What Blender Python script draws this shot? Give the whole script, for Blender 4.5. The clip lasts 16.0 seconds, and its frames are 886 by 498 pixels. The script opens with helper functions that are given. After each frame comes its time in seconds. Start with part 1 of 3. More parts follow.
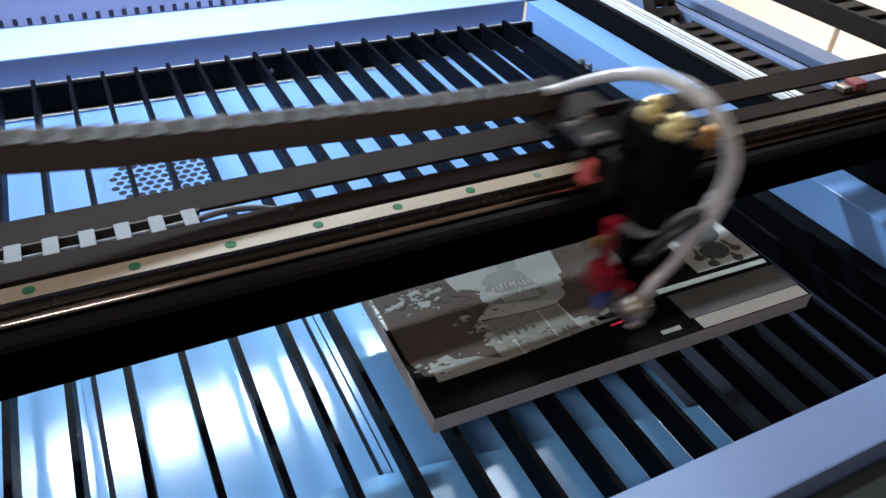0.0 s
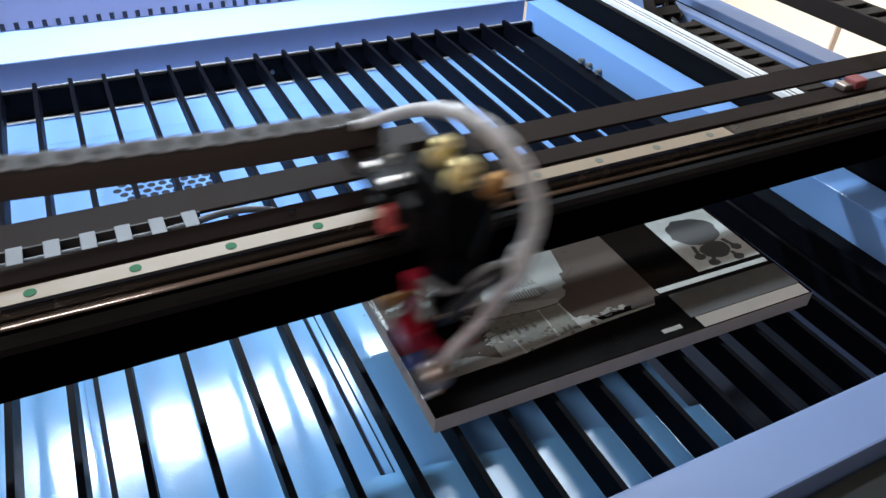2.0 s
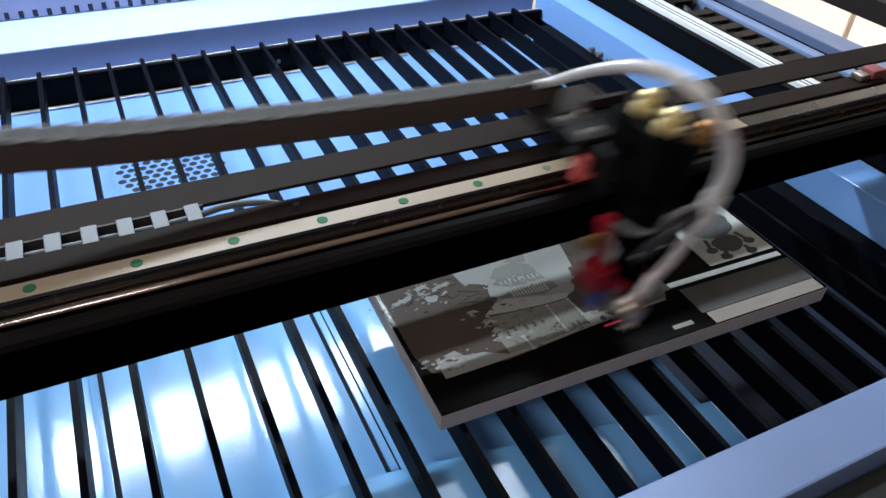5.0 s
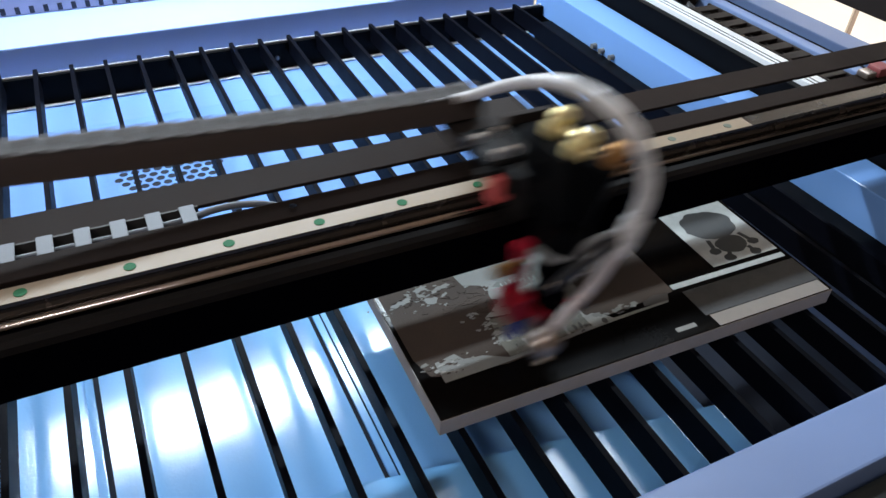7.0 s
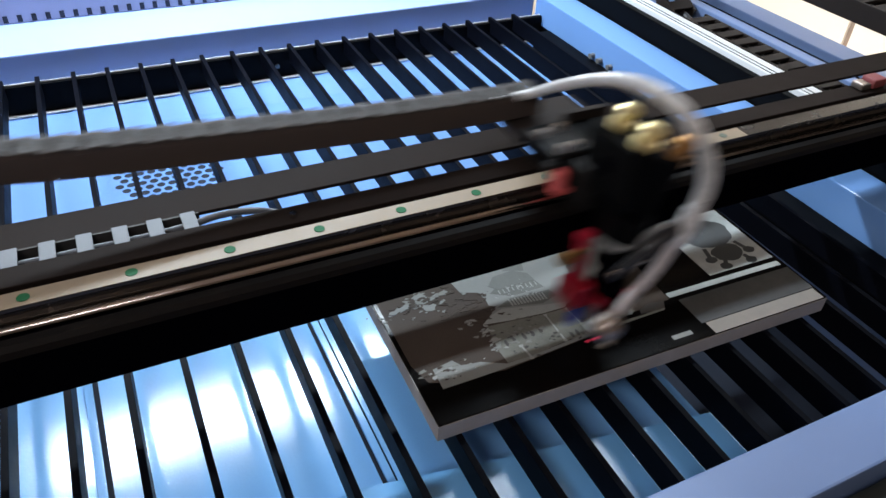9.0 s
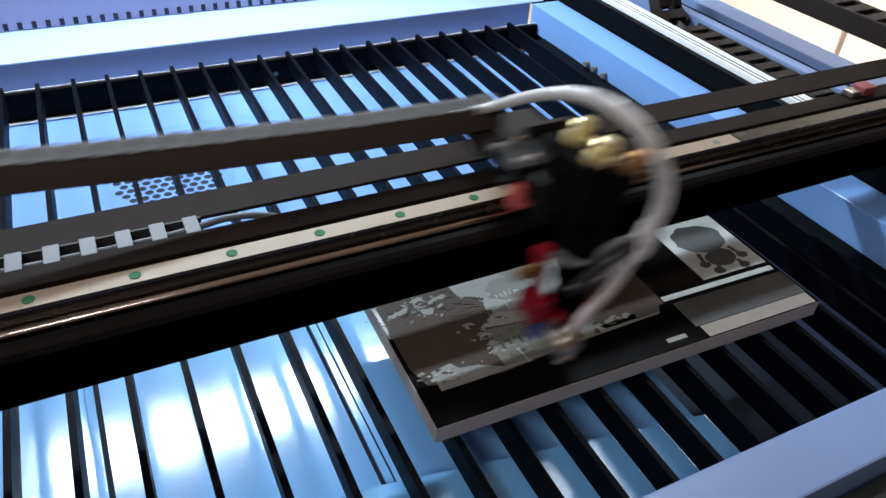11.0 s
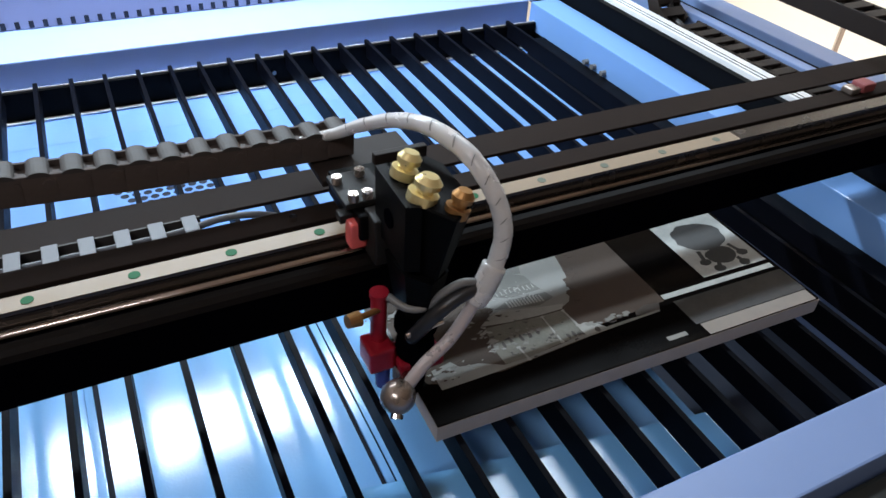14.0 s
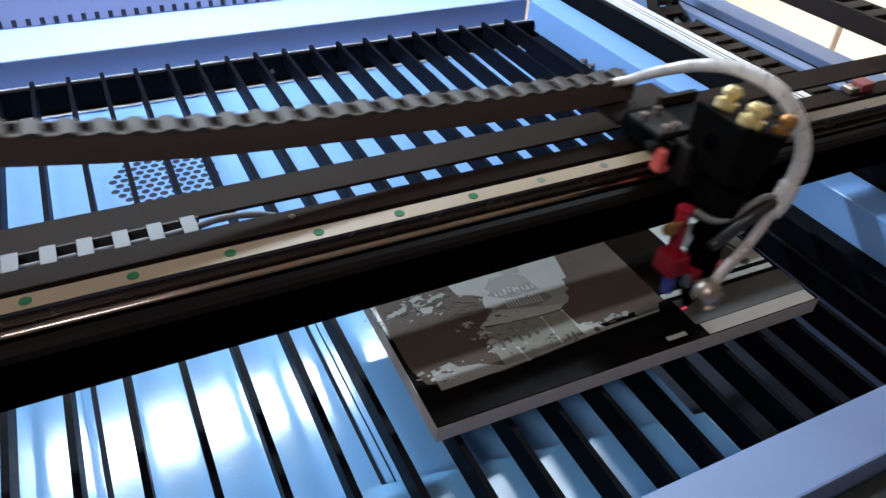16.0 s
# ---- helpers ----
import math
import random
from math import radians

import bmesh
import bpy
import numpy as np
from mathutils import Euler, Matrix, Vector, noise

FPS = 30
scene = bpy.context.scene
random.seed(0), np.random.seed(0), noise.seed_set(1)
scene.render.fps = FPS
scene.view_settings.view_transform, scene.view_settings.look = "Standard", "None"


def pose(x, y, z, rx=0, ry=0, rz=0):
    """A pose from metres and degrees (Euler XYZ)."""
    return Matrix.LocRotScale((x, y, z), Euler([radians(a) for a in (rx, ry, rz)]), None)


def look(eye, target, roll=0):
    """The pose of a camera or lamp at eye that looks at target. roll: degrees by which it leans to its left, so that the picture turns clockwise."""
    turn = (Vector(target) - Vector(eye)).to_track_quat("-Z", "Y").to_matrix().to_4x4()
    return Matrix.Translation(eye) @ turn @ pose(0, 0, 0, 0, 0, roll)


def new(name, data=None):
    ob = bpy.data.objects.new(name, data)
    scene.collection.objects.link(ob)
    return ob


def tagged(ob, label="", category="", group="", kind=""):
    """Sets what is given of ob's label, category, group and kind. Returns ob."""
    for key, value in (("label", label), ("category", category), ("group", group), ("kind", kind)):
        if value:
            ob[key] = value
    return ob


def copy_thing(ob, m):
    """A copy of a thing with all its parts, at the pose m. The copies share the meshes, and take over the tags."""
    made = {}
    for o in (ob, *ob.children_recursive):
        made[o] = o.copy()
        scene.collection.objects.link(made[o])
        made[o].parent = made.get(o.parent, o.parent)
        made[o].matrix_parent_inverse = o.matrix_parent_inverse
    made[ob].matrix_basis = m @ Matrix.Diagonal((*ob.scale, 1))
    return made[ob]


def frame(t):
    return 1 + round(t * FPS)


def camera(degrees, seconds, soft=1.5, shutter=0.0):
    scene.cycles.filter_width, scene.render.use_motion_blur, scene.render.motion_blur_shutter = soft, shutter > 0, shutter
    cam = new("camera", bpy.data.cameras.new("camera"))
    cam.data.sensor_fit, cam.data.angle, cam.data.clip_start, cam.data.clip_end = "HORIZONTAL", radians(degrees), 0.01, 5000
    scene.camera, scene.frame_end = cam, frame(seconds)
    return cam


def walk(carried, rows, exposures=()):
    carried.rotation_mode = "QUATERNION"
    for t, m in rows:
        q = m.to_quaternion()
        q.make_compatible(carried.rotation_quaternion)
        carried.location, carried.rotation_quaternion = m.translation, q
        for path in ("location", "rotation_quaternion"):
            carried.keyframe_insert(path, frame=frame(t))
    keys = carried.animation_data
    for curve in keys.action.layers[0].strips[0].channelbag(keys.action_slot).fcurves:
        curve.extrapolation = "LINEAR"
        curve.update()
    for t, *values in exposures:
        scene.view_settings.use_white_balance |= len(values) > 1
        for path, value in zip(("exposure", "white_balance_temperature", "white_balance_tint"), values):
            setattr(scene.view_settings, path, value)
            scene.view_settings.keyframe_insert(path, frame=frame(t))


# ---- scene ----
cam = camera(62.22, 16.0, soft=1.5, shutter=1.0)
PATH = [
    (0, 0.0572, -0.4014, 1.2985, 52.731, -3.269, -26.540),
    (0.5, 0.0548, -0.4032, 1.2993, 52.853, -3.212, -26.411),
    (1, 0.0557, -0.4037, 1.2993, 52.943, -3.093, -26.413),
    (1.5, 0.0581, -0.4031, 1.2987, 52.782, -2.894, -26.468),
    (2, 0.0586, -0.4028, 1.2992, 52.744, -2.891, -26.570),
    (2.5, 0.0600, -0.4002, 1.2986, 52.550, -2.853, -26.451),
    (3, 0.0621, -0.3995, 1.2984, 52.426, -2.788, -26.301),
    (3.5, 0.0632, -0.3988, 1.2981, 52.360, -2.726, -26.188),
    (4, 0.0636, -0.3972, 1.2976, 52.228, -2.683, -26.096),
    (6.5, 0.0680, -0.3876, 1.2952, 51.405, -2.572, -25.870),
    (7, 0.0702, -0.3852, 1.2950, 51.437, -2.588, -25.872),
    (7.5, 0.0734, -0.3839, 1.2953, 51.548, -2.563, -25.774),
    (8, 0.0745, -0.3842, 1.2954, 51.484, -2.631, -25.966),
    (8.5, 0.0717, -0.3856, 1.2971, 51.707, -2.680, -25.893),
    (9, 0.0679, -0.3892, 1.2978, 52.066, -2.863, -25.832),
    (11.5, 0.0621, -0.3964, 1.3008, 52.707, -3.048, -26.194),
    (12, 0.0615, -0.3971, 1.3007, 52.681, -3.018, -26.290),
    (12.5, 0.0599, -0.3972, 1.3009, 52.791, -2.997, -26.127),
    (13, 0.0592, -0.3969, 1.3014, 52.778, -3.111, -26.298),
    (13.5, 0.0588, -0.3965, 1.3013, 52.781, -3.130, -26.332),
    (14, 0.0619, -0.3944, 1.2996, 52.606, -2.960, -26.333),
    (14.5, 0.0646, -0.3913, 1.2987, 52.249, -2.782, -26.265),
    (15, 0.0644, -0.3895, 1.2983, 52.210, -2.895, -26.322),
    (15.5, 0.0633, -0.3911, 1.2999, 52.222, -2.978, -26.378),
    (16, 0.0613, -0.3918, 1.3002, 52.443, -3.094, -26.495),
]
walk(cam, [(r[0], pose(*r[1:])) for r in PATH])

# ---- light ----
world = bpy.data.worlds.new("world")
scene.world = world
world.use_nodes = True
world.node_tree.nodes["Background"].inputs[0].default_value = (0.75, 0.85, 1.0, 1)
world.node_tree.nodes["Background"].inputs[1].default_value = 0.03
scene.view_settings.exposure = 0.0

RAIL_Z = 1.0      # top of the linear rail
SLAT_Z = 0.8623   # top of the blades
TRAY_Z = 0.80     # sheet under the blades
FRAME_Z = 0.8823  # top of the painted frame
PITCH = 0.04226   # blade spacing


def area_lamp(name, x, y, z, sx, sy, watts, colour, target):
    data = bpy.data.lights.new(name, "AREA")
    data.shape, data.size, data.size_y = "RECTANGLE", sx, sy
    data.energy, data.color = watts, colour
    ob = new(name, data)
    ob.matrix_world = look((x, y, z), target)
    return ob


# the machine's own lamp strip above the bed, a rear tube, and added fills
area_lamp("strip_light", 0.20, 0.735, 1.60, 0.82, 0.04, 22, (0.74, 0.88, 1.0), (0.20, 0.735, 0))
# Added fill from the rear; no window is built or known there.
area_lamp("rear_fill_light", -1.3, 3.4, 1.85, 2.6, 0.7, 24, (0.80, 0.89, 1.0), (-0.1, 0.5, 0.8))
# Added front fill to lift drawer and slab edge; no such tube is known.
area_lamp("front_fill_light", -1.2, -1.0, 2.8, 1.2, 0.1, 17, (0.95, 0.95, 1.0), (0.2, 0.0, 0.9))
area_lamp("rear_tube_light", 1.75, 1.20, 3.2, 1.2, 0.22, 42, (0.74, 0.87, 1.0), (1.75, 1.20, 0))
# Added fill aimed at the cupboard to brighten it; no lamp is known there.
area_lamp("cupboard_fill_light", 1.95, 1.35, 3.1, 0.9, 0.9, 24, (1.0, 0.95, 0.88), (3.0, 1.6, 0.3)).data.spread = 1.15


# ---- materials ----
def nodes_of(name):
    m = bpy.data.materials.new(name)
    m.use_nodes = True
    nt = m.node_tree
    return m, nt, nt.nodes["Principled BSDF"]


def mat(name, colour, rough=0.5, metal=0.0, vary=0.15, scale=30.0, fine=400.0, bump=0.1, coat=0.0, rough_vary=0.1, spec=0.5):
    """A surface with variation at a coarse and a fine scale."""
    m, nt, b = nodes_of(name)
    tc = nt.nodes.new("ShaderNodeTexCoord")
    n1 = nt.nodes.new("ShaderNodeTexNoise")
    n1.inputs["Scale"].default_value, n1.inputs["Detail"].default_value = scale, 6
    n2 = nt.nodes.new("ShaderNodeTexNoise")
    n2.inputs["Scale"].default_value, n2.inputs["Detail"].default_value = fine, 3
    mix = nt.nodes.new("ShaderNodeMix")
    mix.data_type = "RGBA"
    lo = [c * (1 - vary) for c in colour]
    hi = [min(1, c * (1 + vary)) for c in colour]
    mix.inputs[6].default_value, mix.inputs[7].default_value = (*lo, 1), (*hi, 1)
    add = nt.nodes.new("ShaderNodeMath")
    add.operation = "MULTIPLY_ADD"
    add.inputs[1].default_value = 0.4
    nt.links.new(tc.outputs["Object"], n1.inputs["Vector"])
    nt.links.new(tc.outputs["Object"], n2.inputs["Vector"])
    nt.links.new(n2.outputs["Fac"], add.inputs[0])
    half = nt.nodes.new("ShaderNodeMath")
    half.operation = "MULTIPLY"
    half.inputs[1].default_value = 0.6
    nt.links.new(n1.outputs["Fac"], half.inputs[0])
    nt.links.new(half.outputs[0], add.inputs[2])
    nt.links.new(add.outputs[0], mix.inputs[0])
    nt.links.new(mix.outputs[2], b.inputs["Base Color"])
    rr = nt.nodes.new("ShaderNodeMapRange")
    rr.inputs[3].default_value, rr.inputs[4].default_value = max(0.02, rough - rough_vary), min(1, rough + rough_vary)
    nt.links.new(n1.outputs["Fac"], rr.inputs[0])
    nt.links.new(rr.outputs[0], b.inputs["Roughness"])
    b.inputs["Metallic"].default_value = metal
    b.inputs["Coat Weight"].default_value = coat
    b.inputs["Coat Roughness"].default_value = 0.15
    b.inputs["Specular IOR Level"].default_value = spec
    if bump:
        bp = nt.nodes.new("ShaderNodeBump")
        bp.inputs["Strength"].default_value, bp.inputs["Distance"].default_value = bump, 0.0005
        nt.links.new(n2.outputs["Fac"], bp.inputs["Height"])
        nt.links.new(bp.outputs[0], b.inputs["Normal"])
    return m


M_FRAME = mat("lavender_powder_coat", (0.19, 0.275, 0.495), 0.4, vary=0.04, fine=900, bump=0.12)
# Deck and side share the frame's paint, lightened where more light falls on them.
M_DECK = mat("glossy_lavender_coat_lit", (0.36, 0.48, 0.84), 0.3, vary=0.04, fine=900, bump=0.08, coat=0.8, spec=0.9, rough_vary=0.03)
M_SIDE = mat("glossy_side_coat_lit", (0.19, 0.365, 0.72), 0.3, vary=0.04, fine=900, bump=0.08, spec=0.8, rough_vary=0.03)
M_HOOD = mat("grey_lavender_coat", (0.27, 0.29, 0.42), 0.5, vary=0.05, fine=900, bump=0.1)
# One tray paint in two tones: front lightened, rear darkened, to balance the light.
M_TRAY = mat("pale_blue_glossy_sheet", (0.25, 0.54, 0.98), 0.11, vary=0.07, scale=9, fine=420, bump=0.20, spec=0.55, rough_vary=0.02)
M_TRAY_REAR = mat("blue_sheet_rear_dimmed", (0.205, 0.385, 0.80), 0.13, vary=0.07, scale=9, fine=420, bump=0.16, spec=0.6, rough_vary=0.02)
M_DRAWER = mat("pale_blue_drawer_sheet", (0.20, 0.52, 0.97), 0.20, vary=0.08, scale=12, fine=1200, bump=0.2, spec=0.8, rough_vary=0.03)
M_SLAT = mat("black_blade_steel", (0.0026, 0.0030, 0.0055), 0.5, 0.0, vary=0.3, scale=40, bump=0.1, spec=0.04)
M_BLACK = mat("black_anodised", (0.0014, 0.0013, 0.0022), 0.4, vary=0.3, scale=20, spec=0.0)
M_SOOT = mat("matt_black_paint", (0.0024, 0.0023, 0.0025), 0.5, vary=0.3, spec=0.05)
M_BROWN = mat("dark_brown_plastic", (0.023, 0.0175, 0.0152), 0.55, vary=0.2, spec=0.12)
M_BAR = mat("brown_painted_bar", (0.0205, 0.0145, 0.0122), 0.6, vary=0.2, spec=0.04)
M_LINK = mat("worn_brown_plastic", (0.075, 0.058, 0.052), 0.5, vary=0.25, spec=0.15)
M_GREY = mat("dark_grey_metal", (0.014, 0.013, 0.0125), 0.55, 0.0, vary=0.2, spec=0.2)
M_RAIL = mat("ground_steel", (0.26, 0.19, 0.12), 0.5, 0.0, vary=0.08, scale=60, fine=1500, bump=0.05)
M_RAILSIDE = mat("dark_rail_steel", (0.055, 0.045, 0.038), 0.25, 0.6, vary=0.2, scale=50)
M_BEVEL = mat("bronze_reflective_edge", (0.34, 0.29, 0.26), 0.2, 1.0, vary=0.15)
M_EDGE = mat("dark_brown_anodised", (0.0075, 0.006, 0.0055), 0.35, vary=0.3, scale=20, spec=0.1)
M_CAP = mat("green_plastic_cap", (0.008, 0.105, 0.036), 0.6, vary=0.2, spec=0.2)
M_ALU = mat("bright_aluminium", (0.92, 0.93, 0.95), 0.3, 0.15, vary=0.06, scale=8, fine=900)
M_BRASS = mat("yellow_brass", (0.96, 0.76, 0.38), 0.30, 0.7, vary=0.15, scale=80)
M_COPPER = mat("tarnished_bronze", (0.42, 0.22, 0.08), 0.38, 0.8, vary=0.3, scale=90)
M_RED = mat("red_anodised", (0.33, 0.010, 0.024), 0.35, 0.2, vary=0.25, scale=60)
M_BUMPER = mat("red_rubber", (0.78, 0.13, 0.12), 0.5, vary=0.15, scale=60)
M_CHROME = mat("chrome", (0.75, 0.75, 0.76), 0.12, 1.0, vary=0.08)
M_WRAP = mat("translucent_spiral_wrap", (0.84, 0.82, 0.81), 0.25, vary=0.12, scale=70, fine=500, bump=0.06)
M_HOSE = mat("clear_pinkish_hose", (0.62, 0.55, 0.54), 0.3, vary=0.1, scale=60)
for m in (M_WRAP, M_HOSE):
    m.node_tree.nodes["Principled BSDF"].inputs["Transmission Weight"].default_value = 0.35
M_ENDRED = mat("dull_dark_red", (0.26, 0.06, 0.06), 0.55, vary=0.2)
M_PLUG = mat("olive_grey_plug", (0.10, 0.12, 0.085), 0.5, vary=0.25, scale=80)
M_CABLE = mat("black_cable", (0.02, 0.02, 0.022), 0.35, vary=0.2)
M_GREYCABLE = mat("grey_cable", (0.16, 0.155, 0.15), 0.4, vary=0.2)
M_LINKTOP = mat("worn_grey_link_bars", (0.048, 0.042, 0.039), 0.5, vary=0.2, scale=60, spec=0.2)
M_FITTING = mat("dull_nickel", (0.38, 0.32, 0.28), 0.28, 0.8, vary=0.2, scale=80)
M_TABS = mat("grey_white_tabs", (0.11, 0.115, 0.13), 0.5, vary=0.15)
M_BLUEGLASS = mat("blue_pen_body", (0.06, 0.08, 0.30), 0.2, vary=0.2)
M_CREAM = mat("tan_wall_paint", (0.55, 0.46, 0.38), 0.7, vary=0.04, scale=3)
M_WHITE = mat("tan_ceiling_paint", (0.80, 0.66, 0.56), 0.8, vary=0.03, scale=3)
M_FLOOR = mat("cream_floor_tile", (0.80, 0.72, 0.61), 0.5, vary=0.06, scale=4)
M_STONE = mat("dark_slate", (0.0042, 0.0034, 0.0031), 0.12, vary=0.3, scale=25, fine=700, bump=0.03, rough_vary=0.03, spec=0.07)
M_STONE_EDGE = mat("cut_stone_edge", (0.42, 0.38, 0.35), 0.7, vary=0.22, scale=90, fine=900, bump=0.4)
M_ETCH = mat("etched_light_grey", (0.42, 0.43, 0.41), 0.7, vary=0.35, scale=120, fine=900, bump=0.3)
M_ETCH_MID = mat("etched_mid_grey", (0.20, 0.195, 0.175), 0.7, vary=0.45, scale=70, fine=900, bump=0.3)
M_ETCH_BROWN = mat("etched_brown_grey", (0.05, 0.042, 0.037), 0.35, vary=0.3, scale=50, fine=900, bump=0.2)
M_ETCH_SKY = mat("etched_sky_grey", (0.215, 0.215, 0.20), 0.6, vary=0.15, scale=60, fine=900, bump=0.2)
M_ETCH_FACADE = mat("etched_facade_grey", (0.15, 0.145, 0.12), 0.6, vary=0.5, scale=90, fine=500, bump=0.2)
M_ETCH_WARM = mat("etched_warm_grey", (0.40, 0.37, 0.33), 0.65, vary=0.2, scale=80, fine=700, bump=0.2)
M_ETCH_GROUND = mat("etched_dark_brown_ground", (0.062, 0.045, 0.035), 0.65, vary=0.4, scale=35, fine=700, bump=0.2, spec=0.2)
M_ETCH_PALE = mat("etched_pale_grey", (0.31, 0.31, 0.285), 0.65, vary=0.3, scale=140, fine=900, bump=0.2)
M_ETCH_DOME = mat("etched_dome_grey", (0.150, 0.150, 0.136), 0.6, vary=0.3, scale=160, fine=900, bump=0.2)
M_ETCH_TIER = mat("etched_tier_grey", (0.125, 0.123, 0.11), 0.6, vary=0.35, scale=160, fine=900, bump=0.2)
M_ETCH_PATCH = mat("etched_dark_patch", (0.030, 0.032, 0.032), 0.5, vary=0.2, scale=120, fine=900, bump=0.1)
M_CLOUD = mat("etched_cloud", (0.048, 0.047, 0.045), 0.5, vary=0.7, scale=45, fine=200, bump=0.1)
M_DOOR = mat("cream_cupboard_paint", (0.80, 0.74, 0.66), 0.5, vary=0.05, scale=5)
M_JOINT = mat("tan_joint_strip", (0.25, 0.19, 0.15), 0.6, vary=0.1)
# Dark colour standing in for the shade inside holes and gaps.
M_DEEP_SHADE = mat("deep_shade", (0.01, 0.015, 0.03), 0.8, vary=0.2)
M_GREEN_BLACK = mat("dark_rubber_sill", (0.018, 0.022, 0.02), 0.6, vary=0.3)


def glow(name, colour, strength):
    m, nt, b = nodes_of(name)
    b.inputs["Base Color"].default_value = (*colour, 1)
    b.inputs["Emission Color"].default_value = (*colour, 1)
    b.inputs["Emission Strength"].default_value = strength
    return m


M_SPOT = glow("red_laser_dot", (1.0, 0.05, 0.12), 2.0)


# ---- mesh helpers ----
def part(name, bm, material, parent=None, label="", smooth=False):
    me = bpy.data.meshes.new(name)
    bm.to_mesh(me)
    bm.free()
    me.materials.append(material)
    if smooth:
        for p in me.polygons:
            p.use_smooth = True
    ob = new(name, me)
    if parent is not None:
        ob.parent = parent
    if label:
        ob["label"] = label
    return ob


def shared(name, me, parent, x=0, y=0, z=0, rx=0, ry=0, rz=0):
    ob = new(name, me)
    ob.parent = parent
    ob.matrix_basis = pose(x, y, z, rx, ry, rz)
    return ob


def box(bm, x0, x1, y0, y1, z0, z1, bevel=0.0, m=None):
    r = bmesh.ops.create_cube(bm, size=1)
    vs = r["verts"]
    for v in vs:
        v.co = Vector(((x0 + x1) / 2 + v.co.x * (x1 - x0), (y0 + y1) / 2 + v.co.y * (y1 - y0), (z0 + z1) / 2 + v.co.z * (z1 - z0)))
    if bevel:
        es = list({e for v in vs for e in v.link_edges})
        out = bmesh.ops.bevel(bm, geom=es, offset=bevel, segments=2, affect="EDGES", profile=0.6)
        vs = list({v for f in out["faces"] for v in f.verts} | {v for v in vs if v.is_valid})
    if m is not None:
        bmesh.ops.transform(bm, matrix=m, verts=vs)
    return vs


def boxes(*rows, bevel=0.0):
    bm = bmesh.new()
    for r in rows:
        box(bm, *r, bevel=bevel)
    return bm


def cyl(bm, p, q, r0, r1=None, seg=20):
    """A closed cone or cylinder from p to q."""
    p, q = Vector(p), Vector(q)
    d = q - p
    m = Matrix.Translation((p + q) / 2) @ d.to_track_quat("Z", "Y").to_matrix().to_4x4()
    bmesh.ops.create_cone(bm, cap_ends=True, segments=seg, radius1=r0, radius2=r0 if r1 is None else r1, depth=d.length, matrix=m)


def smooth_path(pts, n=8):
    """Catmull-Rom points through pts."""
    P = [Vector(p) for p in pts]
    P = [2 * P[0] - P[1], *P, 2 * P[-1] - P[-2]]
    out = []
    for i in range(1, len(P) - 2):
        a, b, c, d = P[i - 1:i + 3]
        for k in range(n):
            t = k / n
            out.append(0.5 * ((2 * b) + (c - a) * t + (2 * a - 5 * b + 4 * c - d) * t * t + (3 * b - a - 3 * c + d) * t ** 3))
    out.append(P[-2])
    return out


def tube(pts, radius, seg=12, ripple=None, n=8):
    """A tube swept along a smooth path; ripple(i) scales the radius."""
    path = smooth_path(pts, n)
    bm = bmesh.new()
    rings, side = [], None
    for i, p in enumerate(path):
        d = (path[min(i + 1, len(path) - 1)] - path[max(i - 1, 0)]).normalized()
        if side is None:
            side = d.orthogonal().normalized()
        side = (side - d * side.dot(d)).normalized()
        up = d.cross(side)
        r = radius * (ripple(i) if ripple else 1)
        rings.append([bm.verts.new(p + (side * math.cos(a) + up * math.sin(a)) * r) for a in (2 * math.pi * k / seg for k in range(seg))])
    for a, b in zip(rings, rings[1:]):
        for k in range(seg):
            bm.faces.new((a[k], a[(k + 1) % seg], b[(k + 1) % seg], b[k]))
    bm.faces.new(rings[0][::-1])
    bm.faces.new(rings[-1])
    return bm


def prism(outline, z0, z1, bm=None):
    """A flat plate with the given outline in x and y."""
    bm = bm or bmesh.new()
    lo = [bm.verts.new((x, y, z0)) for x, y in outline]
    hi = [bm.verts.new((x, y, z1)) for x, y in outline]
    n = len(outline)
    for k in range(n):
        bm.faces.new((lo[k], lo[(k + 1) % n], hi[(k + 1) % n], hi[k]))
    bm.faces.new(hi)
    bm.faces.new(lo[::-1])
    return bm


def profile_x(outline, x0, x1):
    """A bar along x with the given outline in y and z."""
    bm = bmesh.new()
    a = [bm.verts.new((x0, y, z)) for y, z in outline]
    b = [bm.verts.new((x1, y, z)) for y, z in outline]
    n = len(outline)
    for k in range(n):
        bm.faces.new((a[k], b[k], b[(k + 1) % n], a[(k + 1) % n]))
    bm.faces.new(a[::-1])
    bm.faces.new(b)
    bmesh.ops.recalc_face_normals(bm, faces=bm.faces)
    return bm


def thing(name, label, category, x=0, y=0, z=0, group="", kind=""):
    ob = new(name)
    ob.location = (x, y, z)
    return tagged(ob, label, category, group, kind)


def blob(cx, cy, rx, ry, rng, n=26, rough=0.35, turn=0.0):
    """An uneven closed outline."""
    out = []
    off = rng.random() * 50
    for k in range(n):
        a = 2 * math.pi * k / n
        s = 1 + rough * noise.noise(Vector((math.cos(a) * 1.7 + off, math.sin(a) * 1.7, off))) + rough * 0.5 * (rng.random() - 0.5)
        x, y = rx * s * math.cos(a), ry * s * math.sin(a)
        out.append((cx + x * math.cos(turn) - y * math.sin(turn), cy + x * math.sin(turn) + y * math.cos(turn)))
    return out


